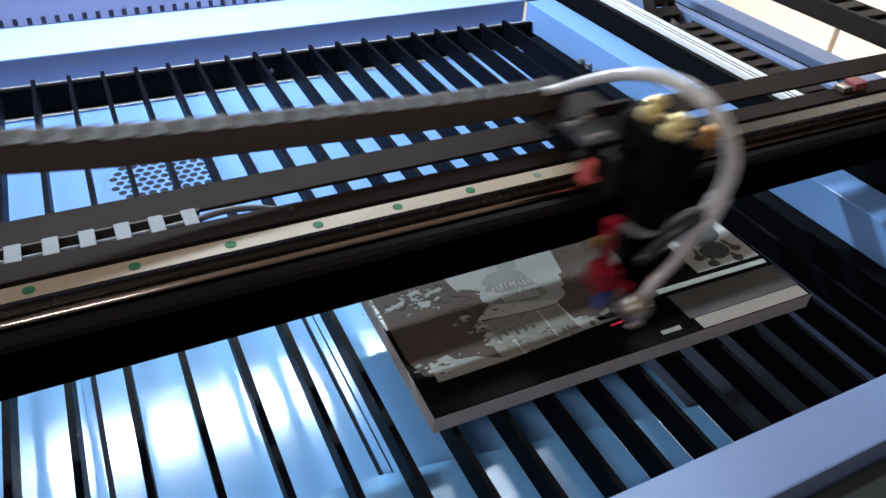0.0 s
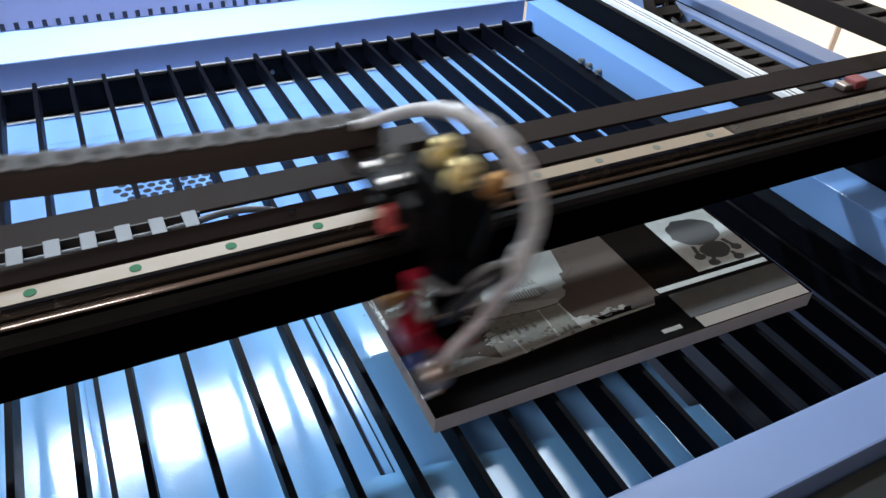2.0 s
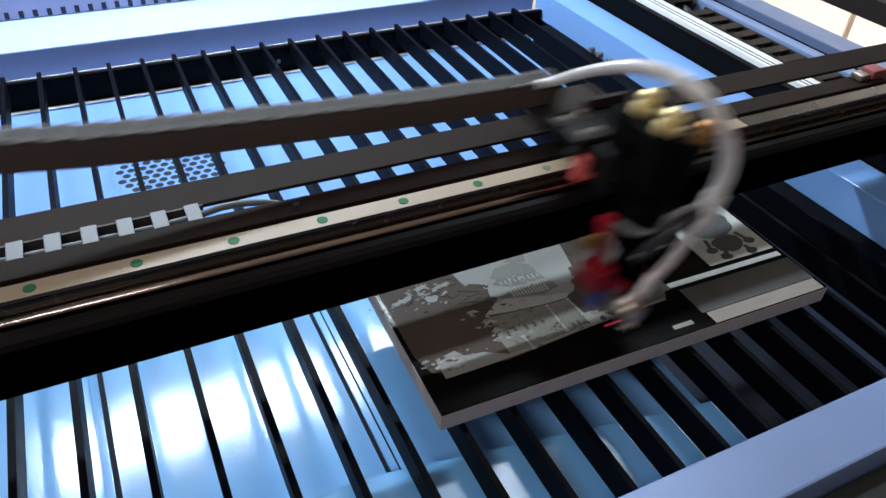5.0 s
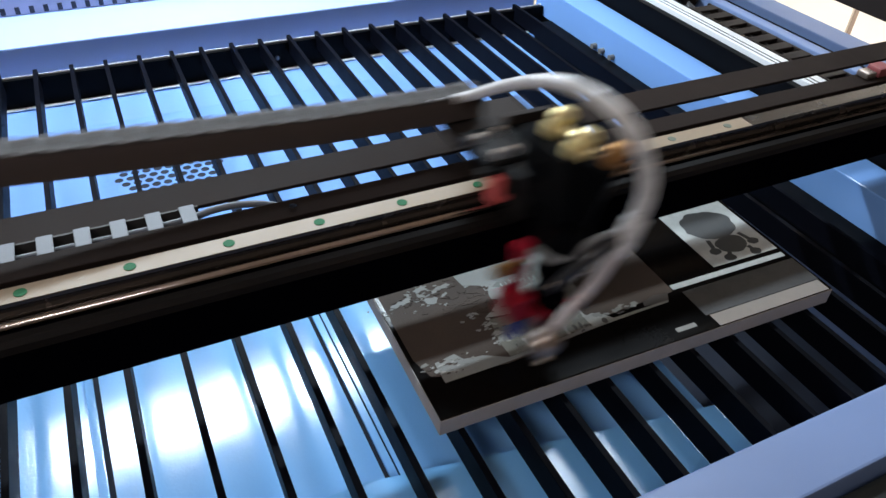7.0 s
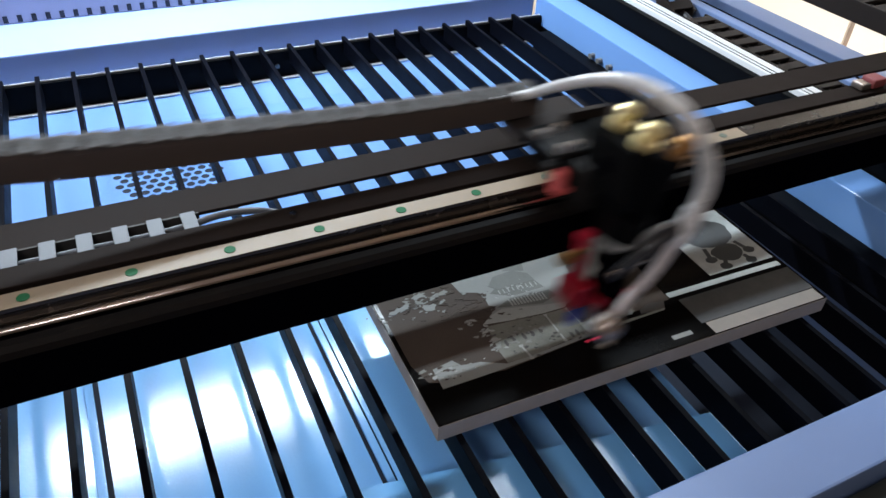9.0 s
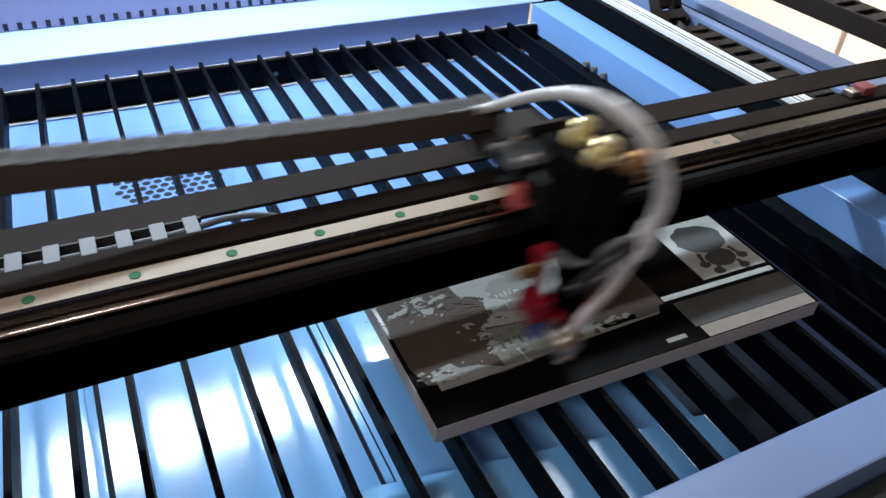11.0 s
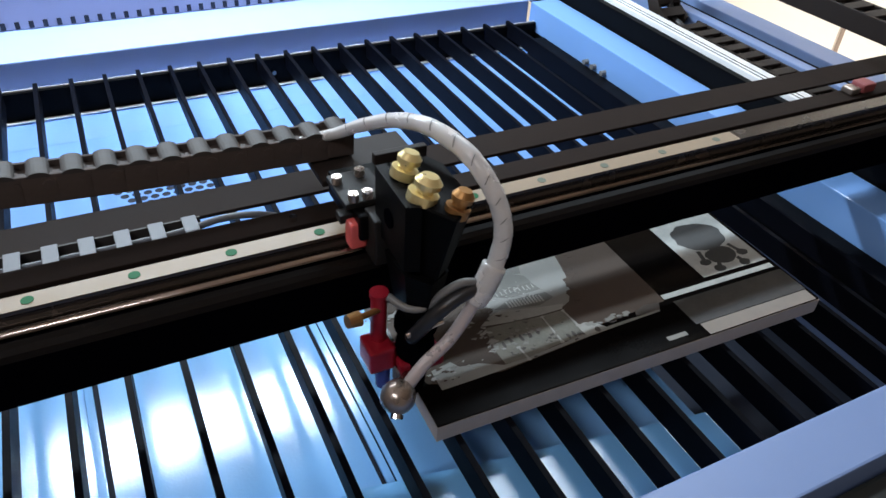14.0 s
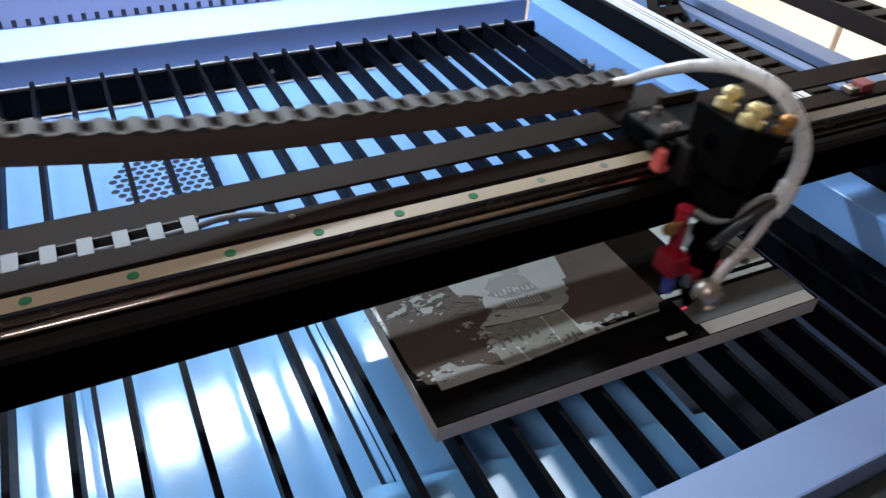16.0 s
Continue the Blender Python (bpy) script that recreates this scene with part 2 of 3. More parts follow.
# ---- room ----
RX0, RX1, RY0, RY1, RH = -4.0, 6.0, -4.0, 4.6, 3.3
tagged(part("floor", boxes((RX0, RX1, RY0, RY1, -0.1, 0)), M_FLOOR), "cream tiled workshop floor", "floor", kind="structure")
tagged(part("ceiling", boxes((RX0, RX1, RY0, RY1, RH, RH + 0.1)), M_WHITE), "pale tan painted workshop ceiling", "ceiling", kind="structure")
tagged(part("wall_north", boxes((RX0, RX1, RY1, RY1 + 0.1, 0, RH)), M_CREAM), "tan painted workshop wall", "wall", kind="structure")
tagged(part("wall_south", boxes((RX0, RX1, RY0 - 0.1, RY0, 0, RH)), M_CREAM), "tan painted workshop wall", "wall", kind="structure")
tagged(part("wall_west", boxes((RX0 - 0.1, RX0, RY0, RY1, 0, RH)), M_CREAM), "tan painted workshop wall", "wall", kind="structure")
tagged(part("wall_east", boxes((RX1, RX1 + 0.1, RY0, RY1, 0, RH)), M_CREAM), "tan painted workshop wall", "wall", kind="structure")

closet = thing("cream_cupboard", "tall cream painted cupboard with two flush doors", "cupboard", 3.0, 1.566, 0)
part("carcass", boxes((0.020, 0.55, -1.35, 1.35, 0, 2.1), bevel=0.004), M_DOOR, closet)
part("door", boxes((0.0, 0.018, -1.35, -0.014, 0.03, 2.08), bevel=0.004), M_DOOR, closet)
part("door", boxes((0.0, 0.018, 0.014, 1.35, 0.03, 2.08), bevel=0.004), M_DOOR, closet)
part("joint_strip", boxes((0.012, 0.0195, -0.0135, 0.0135, 0.03, 2.08)), M_JOINT, closet, "tan strip between the doors")

lamp = thing("lamp_strip_housing", "slim white housing of the lamp strip above the bed", "lamp housing", 0.20, 0.735, 1.605)
part("channel", boxes((-0.43, 0.43, -0.03, 0.03, 0.012, 0.016), (-0.43, 0.43, -0.03, -0.027, 0.0, 0.012), (-0.43, 0.43, 0.027, 0.03, 0.0, 0.012)), M_FRAME, lamp)
part("hanger", boxes((-0.25, -0.246, -0.002, 0.002, 0.016, 1.690)), M_GREY, lamp)
part("hanger", boxes((0.246, 0.25, -0.002, 0.002, 0.016, 1.690)), M_GREY, lamp)

# ---- machine frame ----
X0, X1 = -0.42, 0.772          # inside of the bed
YF, YB = -0.205, 0.640
bed = thing("laser_cutter_bed", "lavender blue powder-coated steel bed frame of a laser cutter", "machine frame", 0.2, 0.2, 0)


def bed_part(name, bm, material, label="", smooth=False):
    ob = part(name, bm, material, bed, label, smooth)
    ob.matrix_parent_inverse = bed.matrix_basis.inverted()
    ob.matrix_parent_inverse = Matrix.Translation((-0.2, -0.2, 0))
    return ob


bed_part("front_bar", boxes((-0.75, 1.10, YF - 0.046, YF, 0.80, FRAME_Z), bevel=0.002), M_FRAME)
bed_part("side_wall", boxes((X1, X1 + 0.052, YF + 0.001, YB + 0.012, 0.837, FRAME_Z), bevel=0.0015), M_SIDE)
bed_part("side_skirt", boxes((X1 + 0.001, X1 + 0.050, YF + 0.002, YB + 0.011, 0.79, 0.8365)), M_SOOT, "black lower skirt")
bed_part("side_wall", boxes((X0 - 0.06, X0, YF + 0.001, YB + 0.012, 0.825, FRAME_Z), bevel=0.0015), M_SIDE)
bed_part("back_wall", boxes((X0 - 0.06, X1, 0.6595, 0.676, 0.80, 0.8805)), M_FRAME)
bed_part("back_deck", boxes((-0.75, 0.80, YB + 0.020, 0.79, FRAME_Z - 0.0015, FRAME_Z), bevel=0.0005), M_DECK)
bed_part("support_bar", boxes((X0, X1 - 0.002, 0.6255, 0.632, 0.801, 0.8545), bevel=0.0005), M_SOOT, "black slotted bar that carries the blades")
bed_part("bar_lip", boxes((X0, X1 - 0.002, 0.6325, 0.6336, 0.80, 0.8560)), M_ALU, "bright thin lip behind the bar")
bm = bmesh.new()
cyl(bm, (0.313, 0.6262, 0.8335), (0.313, 0.6230, 0.8335), 0.0032, seg=14)
bed_part("bolt", bm, M_GREYCABLE, "small bolt")
for y in (0.43, 0.455, 0.475):
    bm = bmesh.new()
    cyl(bm, (0.772, y, 0.846), (0.764, y, 0.846), 0.0042, seg=8)
    bed_part("bolt", bm, M_GREYCABLE, "small bolt")
bed_part("support_bar", boxes((X0, X1 - 0.002, -0.2045, -0.2005, 0.80, 0.8372), bevel=0.001), M_SOOT)
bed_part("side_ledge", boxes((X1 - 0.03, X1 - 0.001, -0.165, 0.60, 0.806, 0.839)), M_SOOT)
bed_part("cabinet_panel", boxes((-0.75, 1.10, YF - 0.042, YF - 0.03, 0.05, 0.80)), M_FRAME)
bed_part("sill", boxes((-0.75, 1.10, -0.33, YF - 0.048, 0.74, 0.86), bevel=0.004), M_GREEN_BLACK, "dark rubber front sill")
bed_part("cabinet_base", boxes((-0.75, 1.10, -0.2, 1.0, 0.02, 0.08)), M_SOOT)

# rear housing with its row of vent slots
hood = thing("rear_housing", "grey lavender steel rear housing with a row of vent slots", "machine housing", 0.1, 0.863, FRAME_Z)
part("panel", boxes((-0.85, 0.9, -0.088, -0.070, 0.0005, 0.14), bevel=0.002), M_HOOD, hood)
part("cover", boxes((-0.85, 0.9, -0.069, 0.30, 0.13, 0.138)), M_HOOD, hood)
bm = bmesh.new()
box(bm, -0.0032, 0.0032, -0.0890, -0.086, 0.002, 0.012, 0.0006)
slot = part("vent_slot", bm, M_DEEP_SHADE, hood, "dark vent slot")
slot.location = (-0.80, 0, 0)
for k in range(1, 88):
    shared("vent_slot", slot.data, hood, -0.80 + 0.0182 * k)

# ---- tray under the blades ----
tray = thing("collecting_tray", "glossy pale blue sheet metal tray under the blades", "tray", 0, 0, TRAY_Z)
part("rear_sheet", boxes((X0, 0.78, 0.201, 0.655, -0.002, 0.0)), M_TRAY_REAR, tray, "rear sheet, tray blue dimmed for the strong light there")
part("sheet", boxes((X0, -0.002, -0.20, 0.1995, -0.002, 0.0)), M_TRAY, tray)
part("sheet", boxes((0.008, 0.196, -0.20, 0.1995, -0.0025, -0.0005)), M_TRAY, tray)
part("sheet", boxes((0.208, 0.475, -0.20, 0.1995, -0.002, 0.0)), M_TRAY, tray)
part("sheet", boxes((0.476, 0.78, 0.13, 0.1995, -0.002, 0.0)), M_TRAY, tray)
part("drawer", prism([(X0, -0.2003), (0.472, -0.2003), (0.472, -0.1438), (0.414, -0.1346), (0.174, -0.0935), (X0, -0.0935)], 0.0305, 0.0335), M_DRAWER, tray, "raised pale blue drawer plate at the front")
part("drawer_edge", prism([(0.471, -0.1462), (0.413, -0.1371), (0.173, -0.0960), (X0, -0.0960), (X0, -0.0937), (0.174, -0.0937), (0.414, -0.1348), (0.471, -0.1440)], 0.0005, 0.0300), M_TRAY, tray)
# Dark sheet put in for the shade below the front right blades.
part("opening", boxes((0.476, 0.78, -0.2, 0.128, -0.12, -0.115)), M_DEEP_SHADE, tray, "dark sheet for the shade under the front right")
part("seam", boxes((-0.003, 0.004, -0.0985, 0.199, 0.0005, 0.004), bevel=0.0006), M_TRAY, tray)
part("groove", boxes((-0.002, 0.008, -0.0985, 0.199, -0.006, -0.0045)), M_DEEP_SHADE, tray, "dark seam gap")
part("seam", boxes((0.199, 0.2055, -0.0985, 0.199, 0.0005, 0.004), bevel=0.0006), M_TRAY, tray)
part("groove", boxes((0.196, 0.208, -0.0985, 0.199, -0.006, -0.0045)), M_DEEP_SHADE, tray, "dark seam gap")
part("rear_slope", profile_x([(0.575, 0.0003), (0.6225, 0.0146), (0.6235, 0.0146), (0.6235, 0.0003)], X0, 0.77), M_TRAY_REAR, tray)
part("lip", boxes((X0, 0.77, 0.6185, 0.6245, 0.0150, 0.0166), bevel=0.0005), M_ALU, tray, "bright folded rear lip")

# perforated round extractor grille
grille = thing("extractor_grille", "round perforated sheet over an exhaust opening", "grille", 0.122, 0.438, TRAY_Z)
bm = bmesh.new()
# Dark disc laid on the tray for the shade behind the holes.
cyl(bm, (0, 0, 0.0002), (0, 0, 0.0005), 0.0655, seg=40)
part("opening", bm, M_DEEP_SHADE, grille)
bm = bmesh.new()
PH = 0.0130
for i in range(-12, 13):
    for j in range(-12, 13):
        cx, cy = PH * (i + 0.5 * (j % 2)), PH * 0.866 * j
        if math.hypot(cx, cy) > 0.0800:
            continue
        holed = math.hypot(cx, cy) < 0.0610
        inner, outer = [], []
        for k in range(12):
            a = 2 * math.pi * (k + 0.0) / 12 + math.pi / 6
            ro = PH / 2 / math.cos((a % (math.pi / 3)) - math.pi / 6 if (a % (math.pi / 3)) else math.pi / 6)
            outer.append(bm.verts.new((cx + ro * math.cos(a + math.pi / 6), cy + ro * math.sin(a + math.pi / 6), 0.0013)))
            inner.append(bm.verts.new((cx + 0.0051 * math.cos(a + math.pi / 6), cy + 0.0051 * math.sin(a + math.pi / 6), 0.0013)))
        for k in range(12):
            bm.faces.new((outer[k], outer[(k + 1) % 12], inner[(k + 1) % 12], inner[k]))
        if not holed:
            bm.faces.new(inner)
for v in bm.verts:
    # the rim is pressed down flush with the tray
    v.co.z -= 0.0011 * min(1.0, max(0.0, (math.hypot(v.co.x, v.co.y) - 0.0665) / 0.006))
bmesh.ops.remove_doubles(bm, verts=bm.verts, dist=0.00005)
ex = bmesh.ops.extrude_face_region(bm, geom=list(bm.faces))
for v in ex["geom"]:
    if isinstance(v, bmesh.types.BMVert):
        v.co.z -= 0.0004
bmesh.ops.recalc_face_normals(bm, faces=bm.faces)
part("perforated_sheet", bm, M_TRAY_REAR, grille)

# ---- blades ----
bm = bmesh.new()
box(bm, -0.0054, 0.0, -0.2035, 0.6335, SLAT_Z - 0.025, SLAT_Z, 0.0005)
blade = part("blade", bm, M_SLAT)
tagged(blade, "black steel blade standing on edge across the cutting bed", "blade", "blades of the cutting bed")
K0, K1 = -9, 18
blade.location.x = -0.0054 + PITCH * K0
rng = random.Random(4)
for k in range(K0 + 1, K1):
    # the blades sit a little skew in their slots, more so towards the left
    skew = -0.56 if k < 5 else -0.36
    copy_thing(blade, pose(-0.0054 + PITCH * k - 0.17 * math.sin(math.radians(skew)), 0, 0, 0, 0, skew + rng.uniform(-0.08, 0.08)))

# ---- gantry ----
GX0, GX1 = -0.55, 1.02
gantry = thing("gantry_beam", "black anodised gantry beam with a steel linear rail", "gantry", 0.2, 0, RAIL_Z)


def gp(name, bm, material, label="", smooth=False, parent=None):
    return part(name, bm, material, parent or gantry, label, smooth)


L0, L1 = GX0 - 0.2, GX1 - 0.2
gp("extrusion", profile_x([(-0.026, -0.0572), (-0.0262, -0.022), (-0.0250, -0.0175), (-0.0215, -0.0152), (0.0125, -0.0150), (0.0130, -0.024), (0.0205, -0.024),
                           (0.0212, -0.0148), (0.0470, -0.0146), (0.0470, -0.0185), (0.0235, -0.0185), (0.0225, -0.027), (0.0125, -0.027), (0.0115, -0.0575), (-0.0255, -0.0575)], L0, L1), M_BLACK)
gp("front_edge", profile_x([(-0.0266, -0.0215), (-0.0253, -0.0172), (-0.0217, -0.0149), (-0.0160, -0.0147), (-0.0160, -0.0150), (-0.0215, -0.0152), (-0.0250, -0.0175), (-0.0262, -0.0215)], L0, L1), M_EDGE, "dark brown rounded edge")
# Added metal strip that gives the reflection on the rail's side face.
gp("rail_gleam_strip", profile_x([(-0.0142, -0.0146), (-0.0138, -0.0124), (-0.0124, -0.0110), (-0.0100, -0.0104), (-0.0079, -0.0104), (-0.0079, -0.0146)], L0, L1), M_BEVEL, "added shiny strip for the gleam of the rail side", True)
gp("rear_cap", boxes((L0, L1, 0.0262, 0.0475, -0.0145, -0.010), bevel=0.001), M_BAR)
gp("belt", boxes((L0, L1, 0.0135, 0.0205, -0.0215, -0.019)), M_CABLE)
rail = gp("linear_rail", profile_x([(-0.0075, -0.0147), (-0.0075, -0.009), (-0.006, -0.007), (-0.006, -0.0045), (-0.0075, -0.0025), (-0.0073, -0.0004), (0.0073, -0.0004), (0.0075, -0.0025),
                                    (0.006, -0.0045), (0.006, -0.007), (0.0075, -0.009), (0.0075, -0.0147)], L0, L1), M_RAILSIDE, "steel linear rail")
part("ground_face", boxes((L0, 0.362, -0.0071, 0.0071, -0.0003, 0.0)), M_RAIL, rail, "pale ground top face of the rail")
# The end takes the dark side colour in place of shade and dim reflection.
part("ground_face", boxes((0.3622, L1, -0.0071, 0.0071, -0.0003, 0.0)), M_RAILSIDE, rail, "end of the rail, darkened for its dim reflection")
bm = bmesh.new()
cyl(bm, (0, 0, -0.001), (0, 0, 0.0004), 0.0037, seg=24)
cap = part("screw_cap", bm, M_CAP, rail, "green plastic screw cap")
cap.location = (-0.2 - 0.48, 0, 0)
for k in range(-7, 14):
    if k < 6:
        shared("screw_cap", cap.data, rail, -0.2 + 0.06 * k)
bm = bmesh.new()
cyl(bm, (0, 0, -0.001), (0, 0, 0.0003), 0.0034, seg=24)
plug = part("screw_plug", bm, M_PLUG, rail, "olive grey screw plug")
plug.location = (-0.2 + 0.06 * 6, 0, 0)
for k in range(7, 10):
    shared("screw_plug", plug.data, rail, -0.2 + 0.06 * k)

gp("end_block", boxes((0.571, 0.590, 0.031, 0.047, -0.0095, 0.000), bevel=0.002), M_ENDRED, "dull red end stop")
gp("end_bracket", boxes((0.556, 0.5695, 0.032, 0.046, -0.0095, -0.003), bevel=0.002), M_FITTING, "aluminium end bracket")
bm = bmesh.new()
cyl(bm, (-0.0285, 0.034, -0.010), (-0.0285, 0.034, -0.0065), 0.0028, seg=12)
gp("screw", bm, M_CHROME, "small chrome screw")

support = thing("cable_tray_bar", "dark brown flat bar behind the gantry that carries the cable chain", "bar", 0.2, 0.085, 0.985)
part("flat_bar", boxes((L0, L1, -0.014, 0.020, -0.003, 0.0), bevel=0.0008), M_BAR, support)
part("bracket", boxes((-0.70, -0.68, -0.05, 0.012, -0.012, -0.004)), M_BROWN, support)
part("bracket", boxes((0.76, 0.79, -0.05, 0.012, -0.012, -0.004)), M_BROWN, support)

# open lower chain with pale cross tabs, lying between the bars
low = thing("open_cable_chain", "open cable chain with pale grey cross tabs lying beside the gantry", "cable chain", 0, 0.0592, 0.978)
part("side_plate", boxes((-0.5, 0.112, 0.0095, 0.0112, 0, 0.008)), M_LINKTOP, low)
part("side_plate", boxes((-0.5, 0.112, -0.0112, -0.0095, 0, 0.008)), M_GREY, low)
part("bottom_strip", boxes((-0.5, 0.112, -0.0093, 0.0093, -0.002, 0.0)), M_SOOT, low)
bm = bmesh.new()
box(bm, -0.0052, 0.0052, -0.0112, 0.0112, 0.0082, 0.0098, 0.0007)
box(bm, -0.0052, 0.0052, -0.0125, -0.0113, 0.003, 0.0098, 0.0004)
tab = part("cross_tab", bm, M_TABS, low)
tab.location.x = 0.104
for k in range(1, 26):
    shared("cross_tab", tab.data, low, 0.104 - 0.0228 * k)
part("cable", tube([(-0.5, 0.001, 0.003), (0.0, 0.001, 0.003), (0.09, 0.001, 0.004), (0.125, 0.000, 0.009), (0.150, -0.004, 0.009), (0.172, -0.010, 0.004)], 0.0026), M_TABS, low, "pale tube")
part("cable", tube([(-0.5, -0.005, 0.003), (0.0, -0.005, 0.003), (0.10, -0.005, 0.003), (0.155, -0.010, 0.005), (0.185, -0.014, 0.002)], 0.0022), M_CABLE, low, "black cable")

# ---- stone plaque ----
plaque = thing("engraved_stone_slab", "dark slate slab being engraved with pictures, lying on the blades", "stone slab", 0.2288, -0.0975, SLAT_Z)
plaque.rotation_euler.z = math.radians(-1.4)
PW, PD, PT = 0.381, 0.205, 0.017
part("slab", boxes((0.0006, PW - 0.0006, 0.0006, PD, 0.001, PT), bevel=0.0005), M_STONE, plaque)
part("edge", boxes((0, PW, 0, 0.0007, 0.0004, PT - 0.0016)), M_STONE_EDGE, plaque, "pale cut edge")
part("edge", boxes((0, 0.0005, 0.0007, PD, 0.0004, PT - 0.0016)), M_STONE_EDGE, plaque, "pale cut edge")
part("edge", boxes((PW - 0.0005, PW, 0.0007, PD, 0.0004, PT - 0.0016)), M_STONE_EDGE, plaque, "pale cut edge")
ZT = PT + 0.0001

ETCHED = []


def etched(name, outline, material, level=1, label=""):
    # each piece lies a hair above the one before
    ETCHED.append(name)
    return part(name, prism(outline, PT - 0.0002, PT + 0.00006 * level + 1.2e-7 * len(ETCHED)), material, plaque, label)


def rect(x0, x1, y0, y1):
    return [(x0, y0), (x1, y0), (x1, y1), (x0, y1)]


rng = random.Random(11)
# picture panels on the slab
etched("light_panel", rect(0.3000, 0.3765, 0.0625, 0.1455), M_ETCH, 1, "light etched panel")
etched("plain_patch", blob(0.3384, 0.1160, 0.0285, 0.0215, rng, 40, 0.14), M_ETCH_PATCH, 2, "dark grey plain patch")
etched("plain_patch", blob(0.3401, 0.0842, 0.0170, 0.0125, rng, 26, 0.14), M_ETCH_PATCH, 3)
for outline in ([(0.3235, 0.0958), (0.3193, 0.0970), (0.3150, 0.0807), (0.3192, 0.0795)], [(0.3601, 0.0964), (0.3559, 0.0952), (0.3606, 0.0798), (0.3648, 0.0810)], [(0.3337, 0.0780), (0.3301, 0.0804), (0.3230, 0.0697), (0.3266, 0.0673)], [(0.3547, 0.0765), (0.3503, 0.0757), (0.3520, 0.0669), (0.3564, 0.0677)]):
    etched("plain_patch", outline, M_ETCH_PATCH, 4)
for x, y in [(0.3171, 0.0801), (0.3627, 0.0804), (0.3248, 0.0685), (0.3542, 0.0673)]:
    etched("plain_patch", blob(x, y, 0.0062, 0.0044, rng, 16, 0.15), M_ETCH_PATCH, 5)
etched("light_strip", rect(0.2450, 0.3755, 0.0512, 0.0572), M_ETCH, 1)
etched("cloudy_panel", rect(0.2505, 0.3785, 0.0150, 0.0462), M_CLOUD, 1, "cloudy dark grey etched panel")
etched("light_strip", rect(0.2538, 0.3770, 0.0008, 0.0142), M_ETCH_WARM, 1, "pale strip along the edge")
etched("small_mark", rect(0.2153, 0.2355, 0.0074, 0.0120), M_ETCH, 1)
# etched picture: sky, domed building, trees, lamp posts
etched("picture_ground", [(0.004, 0.060), (0.010, 0.040), (0.020, 0.036), (0.070, 0.030), (0.155, 0.037), (0.170, 0.046), (0.244, 0.050), (0.244, 0.152), (0.004, 0.152)], M_ETCH_GROUND, 0.5, "dark brown etched picture ground")
etched("sky", [(0.0721, 0.1500), (0.0761, 0.1242), (0.0906, 0.1184), (0.0925, 0.1061), (0.0904, 0.0909), (0.0764, 0.0810), (0.1013, 0.0772), (0.1301, 0.0750), (0.1520, 0.0759), (0.1637, 0.0811), (0.1772, 0.0996), (0.1820, 0.1193), (0.1880, 0.1500)], M_ETCH_SKY, 1, "even mid grey etched sky")
etched("dome_tier", [(0.0764, 0.0810), (0.0881, 0.0887), (0.1004, 0.0926), (0.1354, 0.0841), (0.1572, 0.0804), (0.1526, 0.0750), (0.1301, 0.0750), (0.1013, 0.0772)], M_ETCH_PALE, 2, "pale etched plinth")
etched("dome_tier", [(0.0972, 0.0952), (0.1122, 0.1016), (0.1507, 0.0997), (0.1536, 0.0911), (0.1365, 0.0860)], M_ETCH_TIER, 2)
etched("dome_tier", [(0.0996, 0.1132), (0.1067, 0.1178), (0.1447, 0.1167), (0.1487, 0.1046), (0.1159, 0.1041)], M_ETCH_TIER, 2)
etched("dome_tier", [(0.1024, 0.1222), (0.1119, 0.1324), (0.1324, 0.1344), (0.1440, 0.1262), (0.1457, 0.1163), (0.1081, 0.1159)], M_ETCH_DOME, 3)
etched("dome_tier", [(0.1240, 0.1369), (0.1346, 0.1452), (0.1476, 0.1439), (0.1426, 0.1304)], M_ETCH_DOME, 2)


def column_row(a, b, n, height, width):
    """A row of slim etched columns from a to b."""
    for k in range(n):
        x, y = a[0] + (b[0] - a[0]) * k / (n - 1), a[1] + (b[1] - a[1]) * k / (n - 1)
        etched("dome_column", [(x - width, y), (x + width, y), (x + width * 0.8, y + height), (x - width * 0.8, y + height)], M_ETCH_PALE, 4)


column_row((0.1112, 0.0924), (0.1429, 0.0897), 12, 0.0085, 0.0009)
column_row((0.1081, 0.1095), (0.1439, 0.1090), 9, 0.0050, 0.0006)
etched("facade", [(0.0781, 0.0779), (0.1009, 0.0764), (0.1293, 0.0738), (0.1305, 0.0563), (0.1307, 0.0398), (0.0955, 0.0350), (0.0756, 0.0359), (0.0747, 0.0524), (0.0773, 0.0657)], M_ETCH_FACADE, 2, "grey etched building front")
etched("facade", [(0.1317, 0.0738), (0.1517, 0.0735), (0.1534, 0.0526), (0.1522, 0.0391), (0.1324, 0.0400)], M_ETCH_FACADE, 2)
for x, y in [(0.0846, 0.0547), (0.0921, 0.0563), (0.1018, 0.0570), (0.1099, 0.0570), (0.1180, 0.0577), (0.1451, 0.0444), (0.1396, 0.0442)]:
    etched("window_mark", blob(x, y, 0.0015, 0.0036, rng, 10, 0.4), M_ETCH_BROWN, 4)
